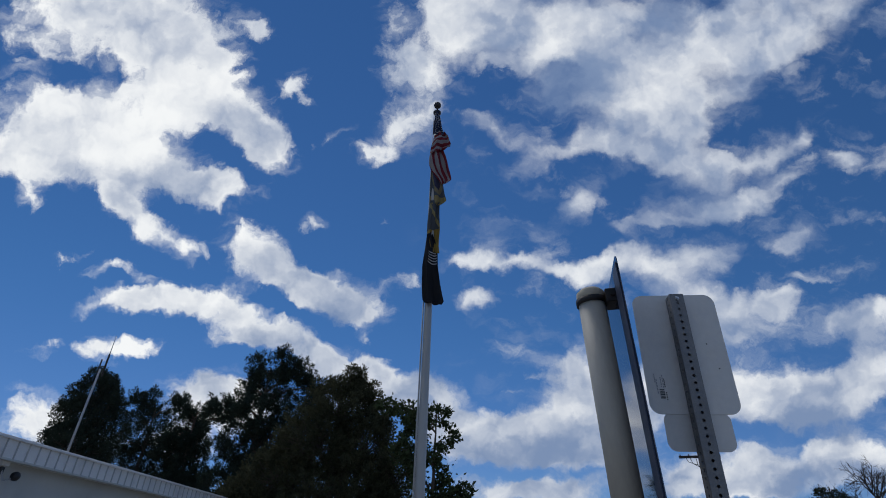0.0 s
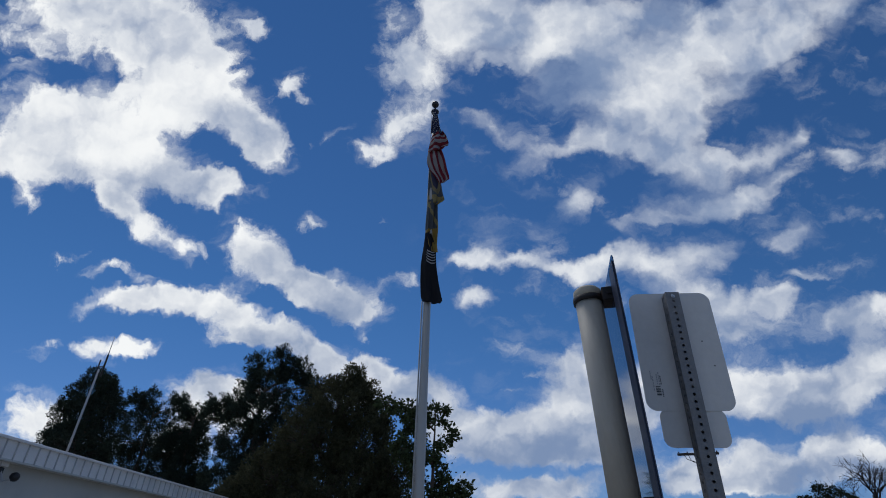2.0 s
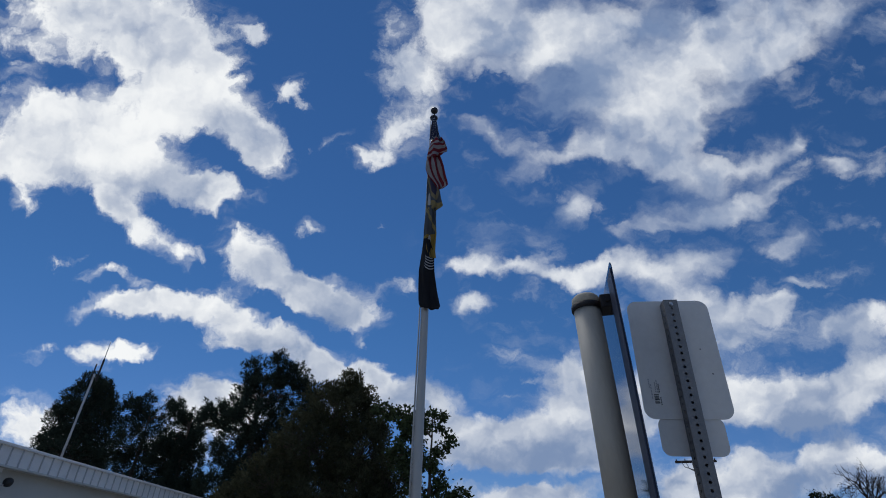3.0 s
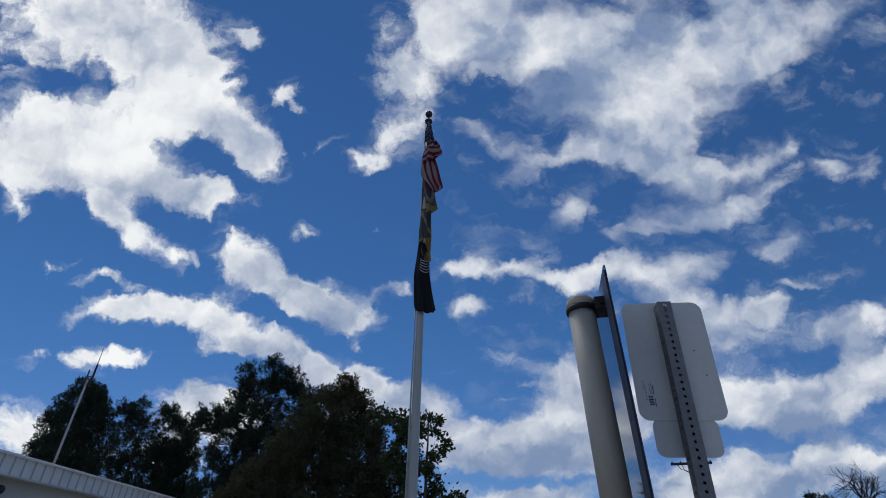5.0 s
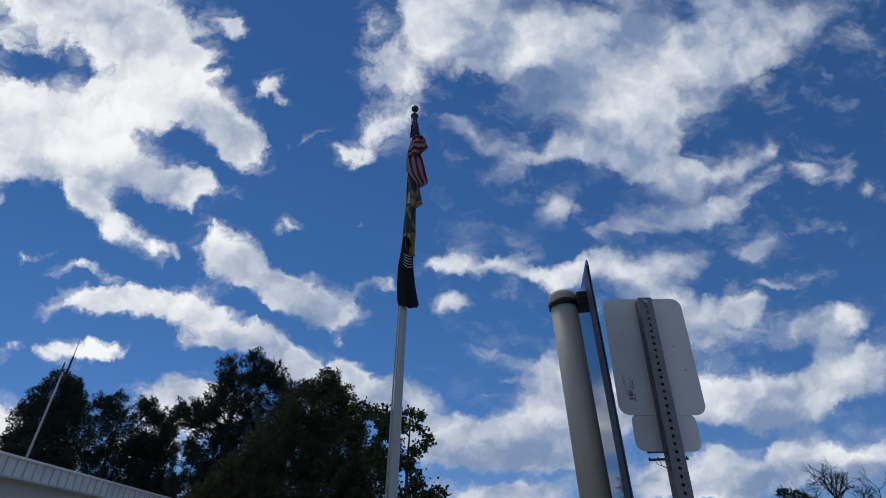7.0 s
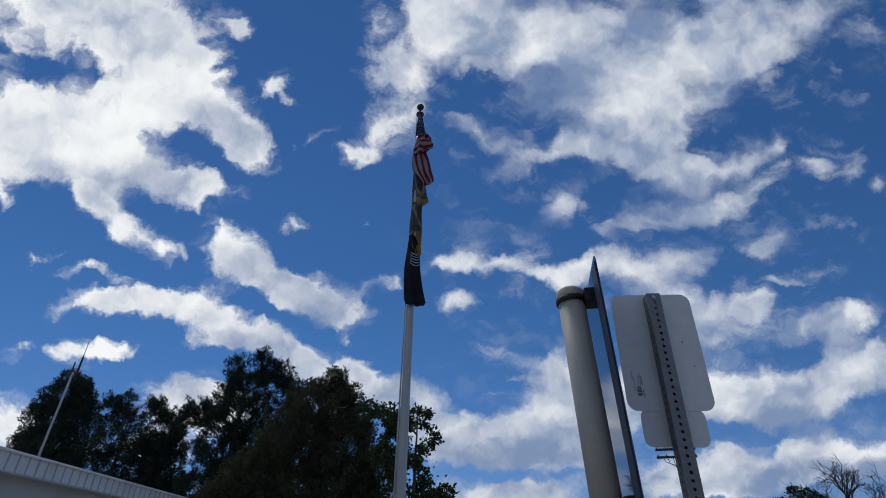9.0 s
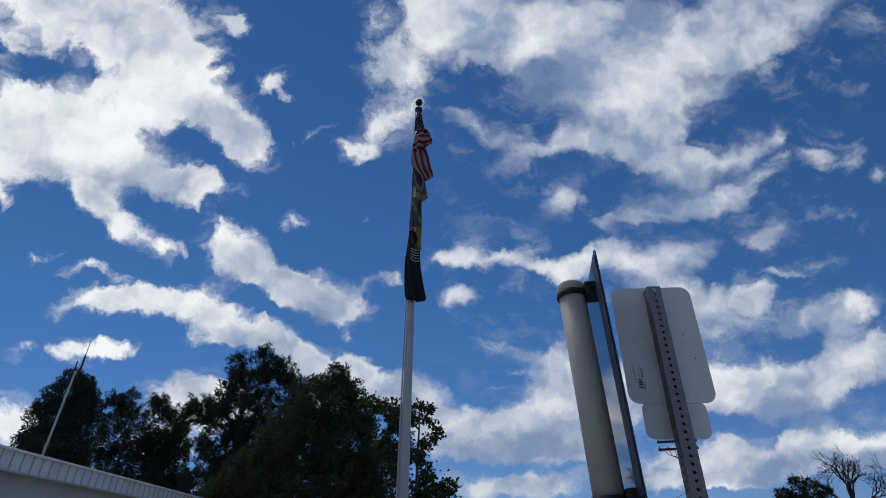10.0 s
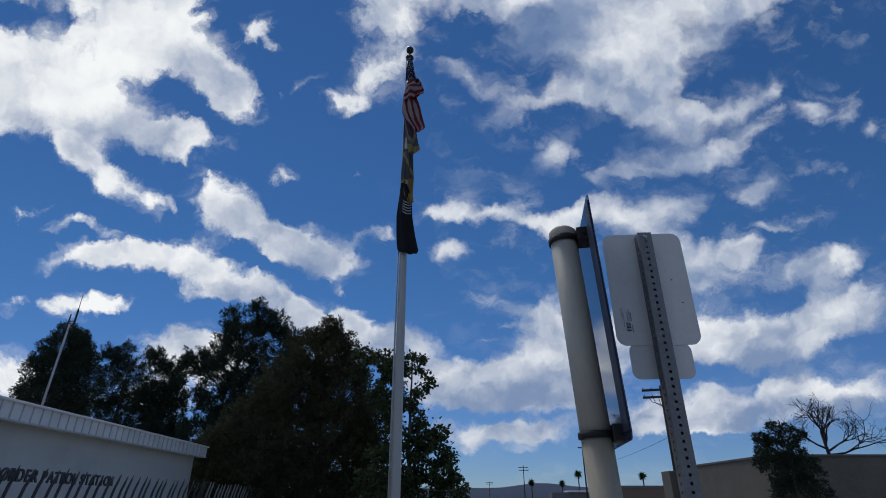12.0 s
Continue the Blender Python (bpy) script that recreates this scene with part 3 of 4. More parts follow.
box(bm, 0.0, -0.22, 0.08, 0.05, 0.10, 0.14, 0.01)
part("sensor", bm, M_BLACK, lamp, "black sensor")

# antenna on the roof
antenna = thing("antenna", "slim pale antenna mast with whip and folded dipole", "antenna", pose(-10.5, 14.0, 3.48))
bm = bmesh.new()
tube(bm, [(0, 0, -0.04), (0.02, 0, 1.2), (0.04, 0, 2.55)], [0.030, 0.028, 0.025], 10)
part("mast", bm, M_MAST, antenna, "", True)
bm = bmesh.new()
tube(bm, [(0.155, 0, 2.36), (0.155, 0, 2.95), (0.155, 0, 3.03)], [0.026, 0.026, 0.012], 8)
part("whip_base", bm, M_BLACK, antenna, "dark whip base", True)
bm = bmesh.new()
tube(bm, [(0.155, 0, 3.0), (0.15, 0, 3.55)], [0.012, 0.007], 6)
part("whip", bm, M_MAST, antenna, "", True)
bm = bmesh.new()
tube(bm, [(-0.01, 0, 2.42), (-0.01, 0, 2.84)], 0.020, 6)
tube(bm, [(-0.01, 0, 2.44), (0.17, 0, 2.44)], 0.018, 6)
tube(bm, [(-0.01, 0, 2.64), (0.17, 0, 2.64)], 0.016, 6)
part("dipole", bm, M_BLACK, antenna, "dark folded dipole", True)


# fence
def fence_x(y):
    return -7.30 - 0.085 * (y - 9.2) if y < 16 else -7.88 - 0.03 * (y - 16)


fence = thing("fence", "tall steel picket fence with bent picket tops", "fence")
picket_bm = bmesh.new()
tube(picket_bm, [(0, 0, 0), (0, 0, 1.0), (0, 0, 1.62), (0.03, 0.01, 1.82), (0.07, 0.02, 1.97), (0.10, 0.03, 2.12)],
     [0.028, 0.028, 0.028, 0.028, 0.026, 0.008], 8)
picket = part("picket", picket_bm, M_FENCE, fence, "", True)
picket.matrix_basis = pose(fence_x(6.0), 6.0, 0)
# far pickets take the copy that has their light painted in
pale = picket.data.copy()
pale.materials[0] = M_FENCE_LIT
y, i = 6.0, 0
while y < 40:
    y += 0.36
    i += 1
    o = new("picket", picket.data if y < 19.3 else pale)
    o.parent = fence
    o.matrix_basis = pose(fence_x(y), y, 0, random.uniform(-1.2, 1.2), random.uniform(-1, 1), random.uniform(-6, 6)) @ Matrix.Diagonal((1, 1, 1 + random.uniform(-0.02, 0.02), 1))
for z in (0.25, 1.45):
    bm = bmesh.new()
    tube(bm, [(fence_x(yy) - 0.03, yy, z) for yy in (5.9, 9.2, 12, 16, 24, 32, 40.2)], 0.022, 8)
    part("rail", bm, M_FENCE, fence)

# letters carried by the fence
words = thing("fence_lettering", "row of dark metal capital letters fixed along the fence", "letters")
text = "BORDER PATROL STATION"
y = 9.10
wall_turn = 90 + math.degrees(math.atan(0.085))
for ch in text:
    if ch == " ":
        y += 0.08
        continue
    curve = bpy.data.curves.new("letter", "FONT")
    curve.body, curve.size, curve.extrude, curve.align_x = ch, 0.28, 0.012, "CENTER"
    curve.offset = 0.007
    temp = bpy.data.objects.new("letter", curve)
    scene.collection.objects.link(temp)
    me = bpy.data.meshes.new_from_object(temp.evaluated_get(bpy.context.evaluated_depsgraph_get()))
    bpy.data.objects.remove(temp)
    me.materials.clear()
    me.materials.append(M_LETTER)
    o = new("letter", me)
    o.parent = words
    o.matrix_basis = pose(fence_x(y) + 0.09, y, 1.885, 90, 0, wall_turn)
    y += 0.20


# ---- trees ----
rng = np.random.default_rng(7)


def blades(centres, ways, lengths, widths):
    """Four-cornered leaves or needles from a foot, along a way."""
    n = len(centres)
    ways = ways / np.maximum(np.linalg.norm(ways, axis=1, keepdims=True), 1e-6)
    side = np.cross(ways, rng.normal(size=(n, 3)))
    side /= np.maximum(np.linalg.norm(side, axis=1, keepdims=True), 1e-6)
    tip, mid = centres + ways * lengths[:, None], centres + ways * lengths[:, None] * 0.45
    return np.stack([centres, mid + side * widths[:, None] / 2, tip, mid - side * widths[:, None] / 2], 1)


def tree(name, label, x, y, lobes, leaf, bark, trunk_r, clumps, per_clump, size, width, clump_r, lift=0.3, droop=0.0, depth=0.8, lean=0.0, bald=0.0, shoot=0.0):
    """A trunk with limbs to every lobe of the crown, twigs to every clump, and leaves round each twig's end or along its upright shoot."""
    t = thing(name, label, "tree", pose(x, y, 0))
    height = max(l[1] + l[3] for l in lobes)
    bm = bmesh.new()
    stem = [Vector((lean * k / 8 * height + 0.12 * noise.noise(Vector((k * 0.7, x, y))), 0.1 * noise.noise(Vector((x, k * 0.7, y))), height * 0.93 * k / 8)) for k in range(9)]
    tube(bm, stem, [trunk_r * (1.25 if k == 0 else 1) * (1 - 0.85 * k / 8) for k in range(9)], 10)
    part("trunk", bm, bark, t, "", True)
    twigs, foot, axis = bmesh.new(), [], []
    volume = np.array([l[2] * l[3] for l in lobes]) ** 0.85
    counts = np.maximum((clumps * volume / volume.sum()).astype(int), 8)
    for (dx, z, rx, rz), count in zip(lobes, counts):
        hub = Vector((dx, rng.uniform(-0.25, 0.25) * rx, z))
        k = min(max(z - 0.35 * abs(dx) - 0.5 * rz, 0.15 * height) / (height * 0.93) * 8, 7.9)
        root = stem[int(k)].lerp(stem[int(k) + 1], k - int(k))
        bend = root.lerp(hub, 0.5) + Vector((0, 0, 0.12 * (hub - root).length))
        r0 = trunk_r * 0.32
        limb = bmesh.new()
        tube(limb, [root, bend, hub], [r0, r0 * 0.6, r0 * 0.3], 7)
        part("limb", limb, bark, t, "", True)
        for _ in range(count):
            while True:
                p = rng.uniform(-1, 1, 3)
                if 0.12 < p @ p < 1 and rng.random() < 0.25 + 0.75 * (p @ p):
                    break
            end = hub + Vector((p[0] * rx, p[1] * rx * depth, p[2] * rz))
            if bald and noise.noise(Vector((end.x * 1.1 + x, end.y * 1.1, end.z * 1.1))) < bald - 0.5:
                continue
            start = hub.lerp(end, 0.12)
            if rng.random() < 0.6:
                tube(twigs, [start, start.lerp(end, 0.55) - Vector((0, 0, 0.05 * rx)), end], [r0 * 0.2, r0 * 0.13, 0.008], 4, False)
            n = int(per_clump * rng.uniform(0.6, 1.4))
            out = np.array(end - Vector((0, 0, z - 0.4 * rz)))
            out[0] -= dx * 0.4
            out /= max(np.linalg.norm(out), 1e-3)
            if shoot:
                way_out = out * 0.75 + rng.normal(size=3) * 0.30 + np.array([0, 0, 0.55 + 0.5 * p[2] + lift - droop])
                way_out /= np.linalg.norm(way_out)
                along = rng.random((n, 1)) ** 0.8
                round_it = rng.normal(size=(n, 3))
                reach_out = shoot * rng.uniform(0.45, 1.25)
                foot.append(np.array(end) + way_out * along * reach_out + round_it * clump_r * (1.1 - 0.85 * along))
                axis.append(way_out * 0.9 + round_it * 0.75)
            else:
                spread = rng.normal(size=(n, 3)) * clump_r * rng.uniform(0.6, 1.25) * np.array([1, 1, 0.75])
                foot.append(np.array(end) + spread)
                axis.append(rng.normal(size=(n, 3)) * 0.8 + out * 0.7 + np.array([0, 0, lift - droop]))
    tagged(part("twig_mass", twigs, bark, t, "", True), kind="stuff")
    foot, axis = np.concatenate(foot), np.concatenate(axis)
    n = len(foot)
    quads("crown", blades(foot, axis, size * rng.uniform(0.6, 1.3, n), width * rng.uniform(0.7, 1.3, n)), leaf, t)
    return t


tree("cypress_tree", "dark dense evergreen tree rising behind the roof", -19.88, 27,
     [(-0.15, 9.45, 0.6, 0.45), (0.5, 9.1, 0.5, 0.35), (-0.3, 8.5, 1.25, 1.1), (0.45, 6.96, 1.5, 1.6), (-1.15, 7.6, 0.6, 0.7), (-1.25, 6.3, 0.6, 0.6), (0.25, 5.83, 1.6, 1.2), (1.0, 8.1, 0.45, 0.9)],
     M_CEDAR, M_BARK, 0.28, 1000, 56, 0.12, 0.04, 0.12, 0.1, shoot=0.42)
tree("pine_tree", "dark open-crowned pine with gaps of sky", -19.98, 33,
     [(-1.1, 9.8, 0.45, 0.5), (-0.2, 9.8, 0.45, 0.45), (0.6, 9.4, 0.5, 0.5), (-0.5, 8.6, 1.1, 0.9), (-0.1, 7.3, 1.2, 0.9), (-1.0, 6.2, 0.8, 1.0), (0.5, 6.1, 1.5, 1.1), (1.2, 4.6, 2.0, 1.2)],
     M_NEEDLE, M_BARK, 0.24, 600, 95, 0.17, 0.042, 0.12, 0.2, bald=0.32, shoot=0.66)
tree("pine_tree", "dark pine with ragged tufted outline", -16.69, 32,
     [(-0.9, 9.2, 0.45, 0.55), (-0.1, 8.6, 0.5, 0.55), (-0.5, 7.9, 1.0, 0.9), (0.5, 7.3, 0.6, 0.7), (0.1, 6.5, 0.9, 0.9), (-0.9, 6.8, 0.9, 1.1), (0.5, 5.2, 1.1, 1.1), (0.3, 4.2, 1.3, 1.0)],
     M_NEEDLE, M_BARK, 0.24, 600, 95, 0.17, 0.042, 0.12, 0.2, bald=0.32, shoot=0.66)
tree("pine_tree", "tall dark pine with twin tops and long side limbs", -11.89, 30,
     [(-0.65, 11.35, 0.42, 0.7), (0.85, 11.4, 0.55, 0.75), (0.2, 10.8, 0.9, 0.7), (1.75, 10.8, 0.45, 0.65), (2.5, 10.2, 0.45, 0.5), (2.6, 9.2, 0.7, 0.6), (2.9, 8.2, 0.8, 0.8), (0.8, 9.8, 1.7, 0.9), (-0.9, 10.1, 0.45, 0.6), (-1.1, 8.9, 1.0, 0.6),
      (-2.5, 8.85, 0.45, 0.4), (-2.3, 8.2, 0.8, 0.35), (0.0, 8.2, 1.8, 1.1), (-1.3, 6.9, 0.9, 0.7), (1.0, 6.3, 2.2, 1.9), (-0.8, 4.3, 1.5, 1.4), (0.2, 4.2, 2.2, 1.4)],
     M_NEEDLE, M_BARK, 0.30, 1350, 100, 0.17, 0.042, 0.12, 0.25, bald=0.30, shoot=0.66)
tree("broad_tree", "large dense dark green tree behind the fence", -6.15, 25,
     [(0.55, 9.15, 0.4, 0.45), (-0.8, 8.65, 0.5, 0.3), (0.2, 8.6, 0.9, 0.55), (1.2, 8.2, 0.55, 0.6), (0.2, 7.5, 1.55, 1.1), (-0.88, 6.03, 1.75, 1.6), (1.29, 5.52, 1.6, 2.0), (-2.4, 4.39, 1.7, 1.5), (0.45, 3.55, 2.67, 2.14),
      (-2.72, 2.73, 1.5, 1.32), (2.6, 4.03, 1.1, 2.2), (1.9, 7.0, 0.45, 0.9), (-1.42, 2.38, 2.24, 1.31), (-4.2, 2.6, 1.0, 1.3), (-3.75, 3.3, 1.0, 1.4), (-3.6, 1.4, 1.5, 1.0), (2.2, 1.6, 1.8, 1.2)],
     M_LEAF_WARM, M_BARK, 0.34, 3600, 50, 0.13, 0.055, 0.13, 0.15, shoot=0.45)
tree("leafy_tree", "young leafy tree with drooping twigs and sky gaps", -1.28, 21,
     [(-1.75, 6.95, 0.5, 0.3), (-0.87, 6.55, 0.7, 0.6), (0.05, 6.6, 0.5, 0.5), (-0.60, 5.32, 1.03, 0.89), (0.50, 5.8, 0.31, 0.42), (-0.11, 3.95, 0.78, 1.25), (0.70, 3.24, 0.68, 1.01), (1.41, 2.64, 0.51, 0.62), (-0.69, 2.45, 1.26, 1.10),
      (1.15, 3.88, 0.30, 0.27), (0.3, 1.9, 1.2, 0.7), (1.5, 1.85, 0.7, 0.5)],
     M_LEAF, M_BARK, 0.13, 640, 24, 0.16, 0.10, 0.11, 0.0, droop=0.5, bald=0.24)
tree("street_tree", "small dark evergreen tree before the brown wall", 15.5, 25,
     [(-0.25, 4.45, 0.35, 0.2), (0.25, 4.15, 0.5, 0.22), (-0.7, 4.05, 0.5, 0.22), (-0.2, 3.6, 0.95, 0.35), (-1.2, 3.2, 0.5, 0.3), (0.15, 2.8, 1.05, 0.7), (0.2, 1.7, 1.3, 0.8)],
     M_CEDAR, M_BARK, 0.12, 440, 60, 0.11, 0.045, 0.10, 0.0, bald=0.32, shoot=0.25)


def bare_branches(bm, start, way, length, radius, level):
    end = start + way * length
    mid = start.lerp(end, 0.5) + Vector(rng.normal(size=3)) * length * 0.07
    tube(bm, [start, mid, end], [radius, radius * 0.8, radius * 0.6], 5 if level > 1 else 4, False)
    if level == 0:
        return
    for _ in range(3 if rng.random() < 0.75 else 2):
        turn = Vector(rng.normal(size=3)) * 0.52
        at = mid.lerp(end, rng.uniform(0.1, 1.0))
        bare_branches(bm, at, (way + turn + Vector((0, 0, 0.05))).normalized(), length * rng.uniform(0.6, 0.9), radius * 0.6, level - 1)


bare = thing("bare_tree", "leafless tree with fine twisting grey branches", "tree", pose(25.0, 36.0, 0))
bm = bmesh.new()
tube(bm, [(0, 0, 0), (0.1, 0, 2), (0.0, 0, 4.1), (-0.12, 0, 5.7)], [0.2, 0.16, 0.12, 0.06], 8)
part("trunk", bm, M_BARE, bare, "", True)
for k, (wx, wz, ln) in enumerate(((-0.55, 1.0, 1.25), (-0.2, 1.0, 1.35), (0.15, 1.0, 1.3), (0.4, 1.0, 1.15), (-0.85, 0.6, 1.3), (0.9, 0.5, 1.3), (1.0, 0.25, 1.9), (-1.0, 0.35, 1.6))):
    bm = bmesh.new()
    bare_branches(bm, Vector((-0.06, 0, 5.4 - 0.2 * k)), Vector((wx, rng.uniform(-0.3, 0.3), wz)).normalized(), ln * (0.78 + 0.03 * k), 0.075, 5)
    part("limb", bm, M_BARE, bare)

# ---- right-hand building and far street ----
block = thing("stucco_building", "low brown stucco building with a plain parapet", "building")
bm = bmesh.new()
box(bm, 21.6, 33.9, 1.78, 10.0, 11.4, 3.56, 0.02)
part("wall", bm, M_STUCCO, block)
for cx, cy, sx, sy in ((21.6, 28.24, 10.2, 0.22), (16.64, 33.9, 0.22, 11.1), (21.6, 39.56, 10.2, 0.22)):
    bm = bmesh.new()
    box(bm, cx, cy, 3.62, sx, sy, 0.12, 0.02)
    part("coping", bm, M_COPING, block)
bm = bmesh.new()
box(bm, 16.35, 40.4, 1.72, 0.9, 1.5, 3.44, 0.02)
part("pier", bm, M_STUCCO, block)

far_low = thing("far_building", "distant low brown commercial building with dark roof edge", "building")
bm = bmesh.new()
box(bm, 29.5, 82, 1.55, 10.0, 4, 3.1, 0.03)
part("wall", bm, M_FARBLOCK, far_low)
bm = bmesh.new()
box(bm, 29.5, 82, 3.25, 10.4, 4.4, 0.32, 0.03)
part("roof", bm, M_FARDARK, far_low)
far_pale = thing("far_shed", "distant pale low shed roof", "building")
bm = bmesh.new()
box(bm, 43, 190, 1.9, 15, 6, 3.8, 0.05)
part("wall", bm, M_FARDARK, far_pale)
bm = bmesh.new()
box(bm, 45, 189, 4.1, 9, 7, 0.5, 0.05)
part("roof", bm, M_FASCIA, far_pale)


def utility_pole(x, y, top, arms, label, turn=0.0, half=1.15):
    t = thing("utility_pole", label, "utility pole", pose(x, y, 0, 0, 0, turn), "utility poles")
    bm = bmesh.new()
    tube(bm, [(0, 0, 0), (0, 0, top)], [0.17, 0.11], 10)
    part("pole", bm, M_WOODPOLE, t, "", True)
    for z in arms:
        bm = bmesh.new()
        box(bm, 0, -0.12, z, half * 2, 0.12, 0.19, 0.01)
        arm = part("crossarm", bm, M_WOODPOLE, t)
        for k in (-0.92, -0.5, 0.5, 0.92):
            bm = bmesh.new()
            lathe(bm, [(0.02, z + 0.05), (0.03, z + 0.10), (0.055, z + 0.13), (0.05, z + 0.18), (0.02, z + 0.22)], 8, k * half, -0.12)
            part("insulator", bm, M_INSULATOR, arm)
    return t


near_pole = utility_pole(18.8, 45.6, 10.5, (10.15, 9.55), "dark wooden utility pole with two crossarms", -18, 1.55)
for k, (x0, x1) in enumerate(((-1.1, -0.15), (-0.75, -0.1), (-0.3, 0.0))):
    bm = bmesh.new()
    tube(bm, [(x0, -0.12, 9.6), (x0 * 0.75 + x1 * 0.25, -0.15, 9.15 - 0.1 * k), (x1, -0.12, 8.9 - 0.15 * k)], 0.025, 6)
    part("jumper_cable", bm, M_WIRE, near_pole)
utility_pole(27.66, 110, 11.2, (10.9,), "far wooden utility pole with one crossarm", 25)
utility_pole(25.7, 180, 11.6, (10.9, 10.1), "far wooden utility pole with two crossarms", 5, 1.6)
utility_pole(24.45, 300, 10.4, (9.9, 9.1), "very far wooden utility pole with crossarms", 5, 2.0)
wire = thing("power_line", "thin slack overhead power line", "cable")
for dz in (0.3,):
    bm = bmesh.new()
    tube(bm, [Vector((27.66, 110, 7.4 + dz)).lerp(Vector((18.8, 45.6, 6.0 + dz)), k / 8) - Vector((0, 0, 1.2 * (k / 8) * (1 - k / 8) * 4 * 0.5)) for k in range(9)], 0.016, 5)
    part("strand", bm, M_WIRE, wire)


def palm(x, y, top, r=1.5):
    t = thing("palm_tree", "tall slim fan palm in the distance", "palm", pose(x, y, 0), "palms")
    bm = bmesh.new()
    tube(bm, [(0, 0, 0), (0.1, 0, top * 0.5), (0.05, 0, top - r * 0.7)], [0.26, 0.2, 0.17], 8)
    part("trunk", bm, M_BARK, t, "", True)
    n = 420
    ways = rng.normal(size=(n, 3)) + np.array([0, 0, 0.25])
    ways /= np.linalg.norm(ways, axis=1, keepdims=True)
    base = np.array([0.05, 0, top - r * 0.7]) + ways * r * 0.25 * rng.random((n, 1)) - np.array([0, 0, 1]) * rng.random((n, 1)) * r * 0.5
    quads("crown", blades(base, ways, r * rng.uniform(0.5, 0.95, n), 0.12 * rng.uniform(0.7, 1.4, n)), M_PALM, t)


palm(31.06, 200, 8.4)
palm(41.78, 200, 8.0, 1.4)
palm(47.7, 200, 11.2, 1.7)
palm(59.89, 170, 9.3, 1.4)

# ---- flagpole ----
FX, FY = -0.615, 7.174
flagpole = thing("flagpole", "tall tapered satin aluminium flagpole with a dark ball on top", "flagpole", pose(FX + 0.022, FY, 0, 0, -0.18, 0))
bm = bmesh.new()
lathe(bm, [(0.066, 0), (0.066, 1.5), (0.062, 3.5), (0.055, 5.5), (0.046, 7.4), (0.038, 9.0)], 32)
part("pole", bm, M_POLE, flagpole, "", True)
bm = bmesh.new()
lathe(bm, [(0.03, 8.98), (0.055, 9.0), (0.075, 9.02), (0.075, 9.045), (0.05, 9.065), (0.016, 9.07), (0.014, 9.16), (0.02, 9.17)], 24)
part("truck", bm, M_BALL, flagpole, "dark pulley truck", True)
bm = bmesh.new()
bmesh.ops.create_uvsphere(bm, u_segments=24, v_segments=16, radius=0.07, matrix=Matrix.Translation((0, 0, 9.235)))
part("finial", bm, M_BALL, flagpole, "dark round ball finial", True)
bm = bmesh.new()
tube(bm, [(-0.085, -0.04, 1.3), (-0.08, -0.05, 3.2), (-0.075, -0.05, 5.0)], 0.007, 6)
tube(bm, [(-0.07, -0.03, 1.3), (-0.068, -0.04, 3.2), (-0.07, -0.04, 5.0), (-0.055, -0.03, 9.0)], 0.006, 6)
part("halyard", bm, M_ROPE, flagpole, "thin rope halyard", True)


def cloth_material(name, build):
    """Woven flag cloth; build gives the dye from the cloth's own coordinates."""
    mat = bpy.data.materials.new(name)
    mat.use_nodes = True
    n, l = mat.node_tree.nodes, mat.node_tree.links
    bsdf = n["Principled BSDF"]
    uv = n.new("ShaderNodeUVMap")
    uv.uv_map = "cloth"
    sep = n.new("ShaderNodeSeparateXYZ")
    l.new(uv.outputs[0], sep.inputs[0])
    weave = n.new("ShaderNodeTexNoise")
    weave.inputs["Scale"].default_value, weave.inputs["Detail"].default_value = 9.0, 4.0
    coord = n.new("ShaderNodeTexCoord")
    l.new(coord.outputs["Object"], weave.inputs["Vector"])
    dye = build(n, l, sep, uv)
    soil = n.new("ShaderNodeMix")
    soil.data_type, soil.blend_type = "RGBA", "MULTIPLY"
    soil.inputs["Factor"].default_value = 0.45
    l.new(dye, soil.inputs["A"])
    l.new(weave.outputs["Fac"], soil.inputs["B"])
    l.new(soil.outputs["Result"], bsdf.inputs["Base Color"])
    bsdf.inputs["Roughness"].default_value = 0.85
    trans, blend = n.new("ShaderNodeBsdfTranslucent"), n.new("ShaderNodeMixShader")
    l.new(soil.outputs["Result"], trans.inputs["Color"])
    blend.inputs[0].default_value = 0.25
    l.new(bsdf.outputs[0], blend.inputs[1])
    l.new(trans.outputs[0], blend.inputs[2])
    l.new(blend.outputs[0], n["Material Output"].inputs["Surface"])
    return mat


def pick(n, l, fac, a, b):
    mix = n.new("ShaderNodeMix")
    mix.data_type = "RGBA"
    l.new(fac, mix.inputs["Factor"])
    for key, c in (("A", a), ("B", b)):
        if isinstance(c, bpy.types.NodeSocket):
            l.new(c, mix.inputs[key])
        else:
            mix.inputs[key].default_value = (*c, 1)
    return mix.outputs["Result"]


def calc(n, l, op, a, b=0.0):
    m = n.new("ShaderNodeMath")
    m.operation = op
    for s, v in zip(m.inputs, (a, b)):
        if isinstance(v, bpy.types.NodeSocket):
            l.new(v, s)
        else:
            s.default_value = v
    return m.outputs[0]


def stripes(n, l, sep, uv):
    odd = calc(n, l, "GREATER_THAN", calc(n, l, "FRACT", calc(n, l, "MULTIPLY", sep.outputs[1], 0.5)), 0.5)
    return pick(n, l, odd, (0.44, 0.40, 0.40), (0.26, 0.018, 0.03))


def plain(colour):
    def build(n, l, sep, uv):
        rgb = n.new("ShaderNodeRGB")
        rgb.outputs[0].default_value = (*colour, 1)
        return rgb.outputs[0]
    return build


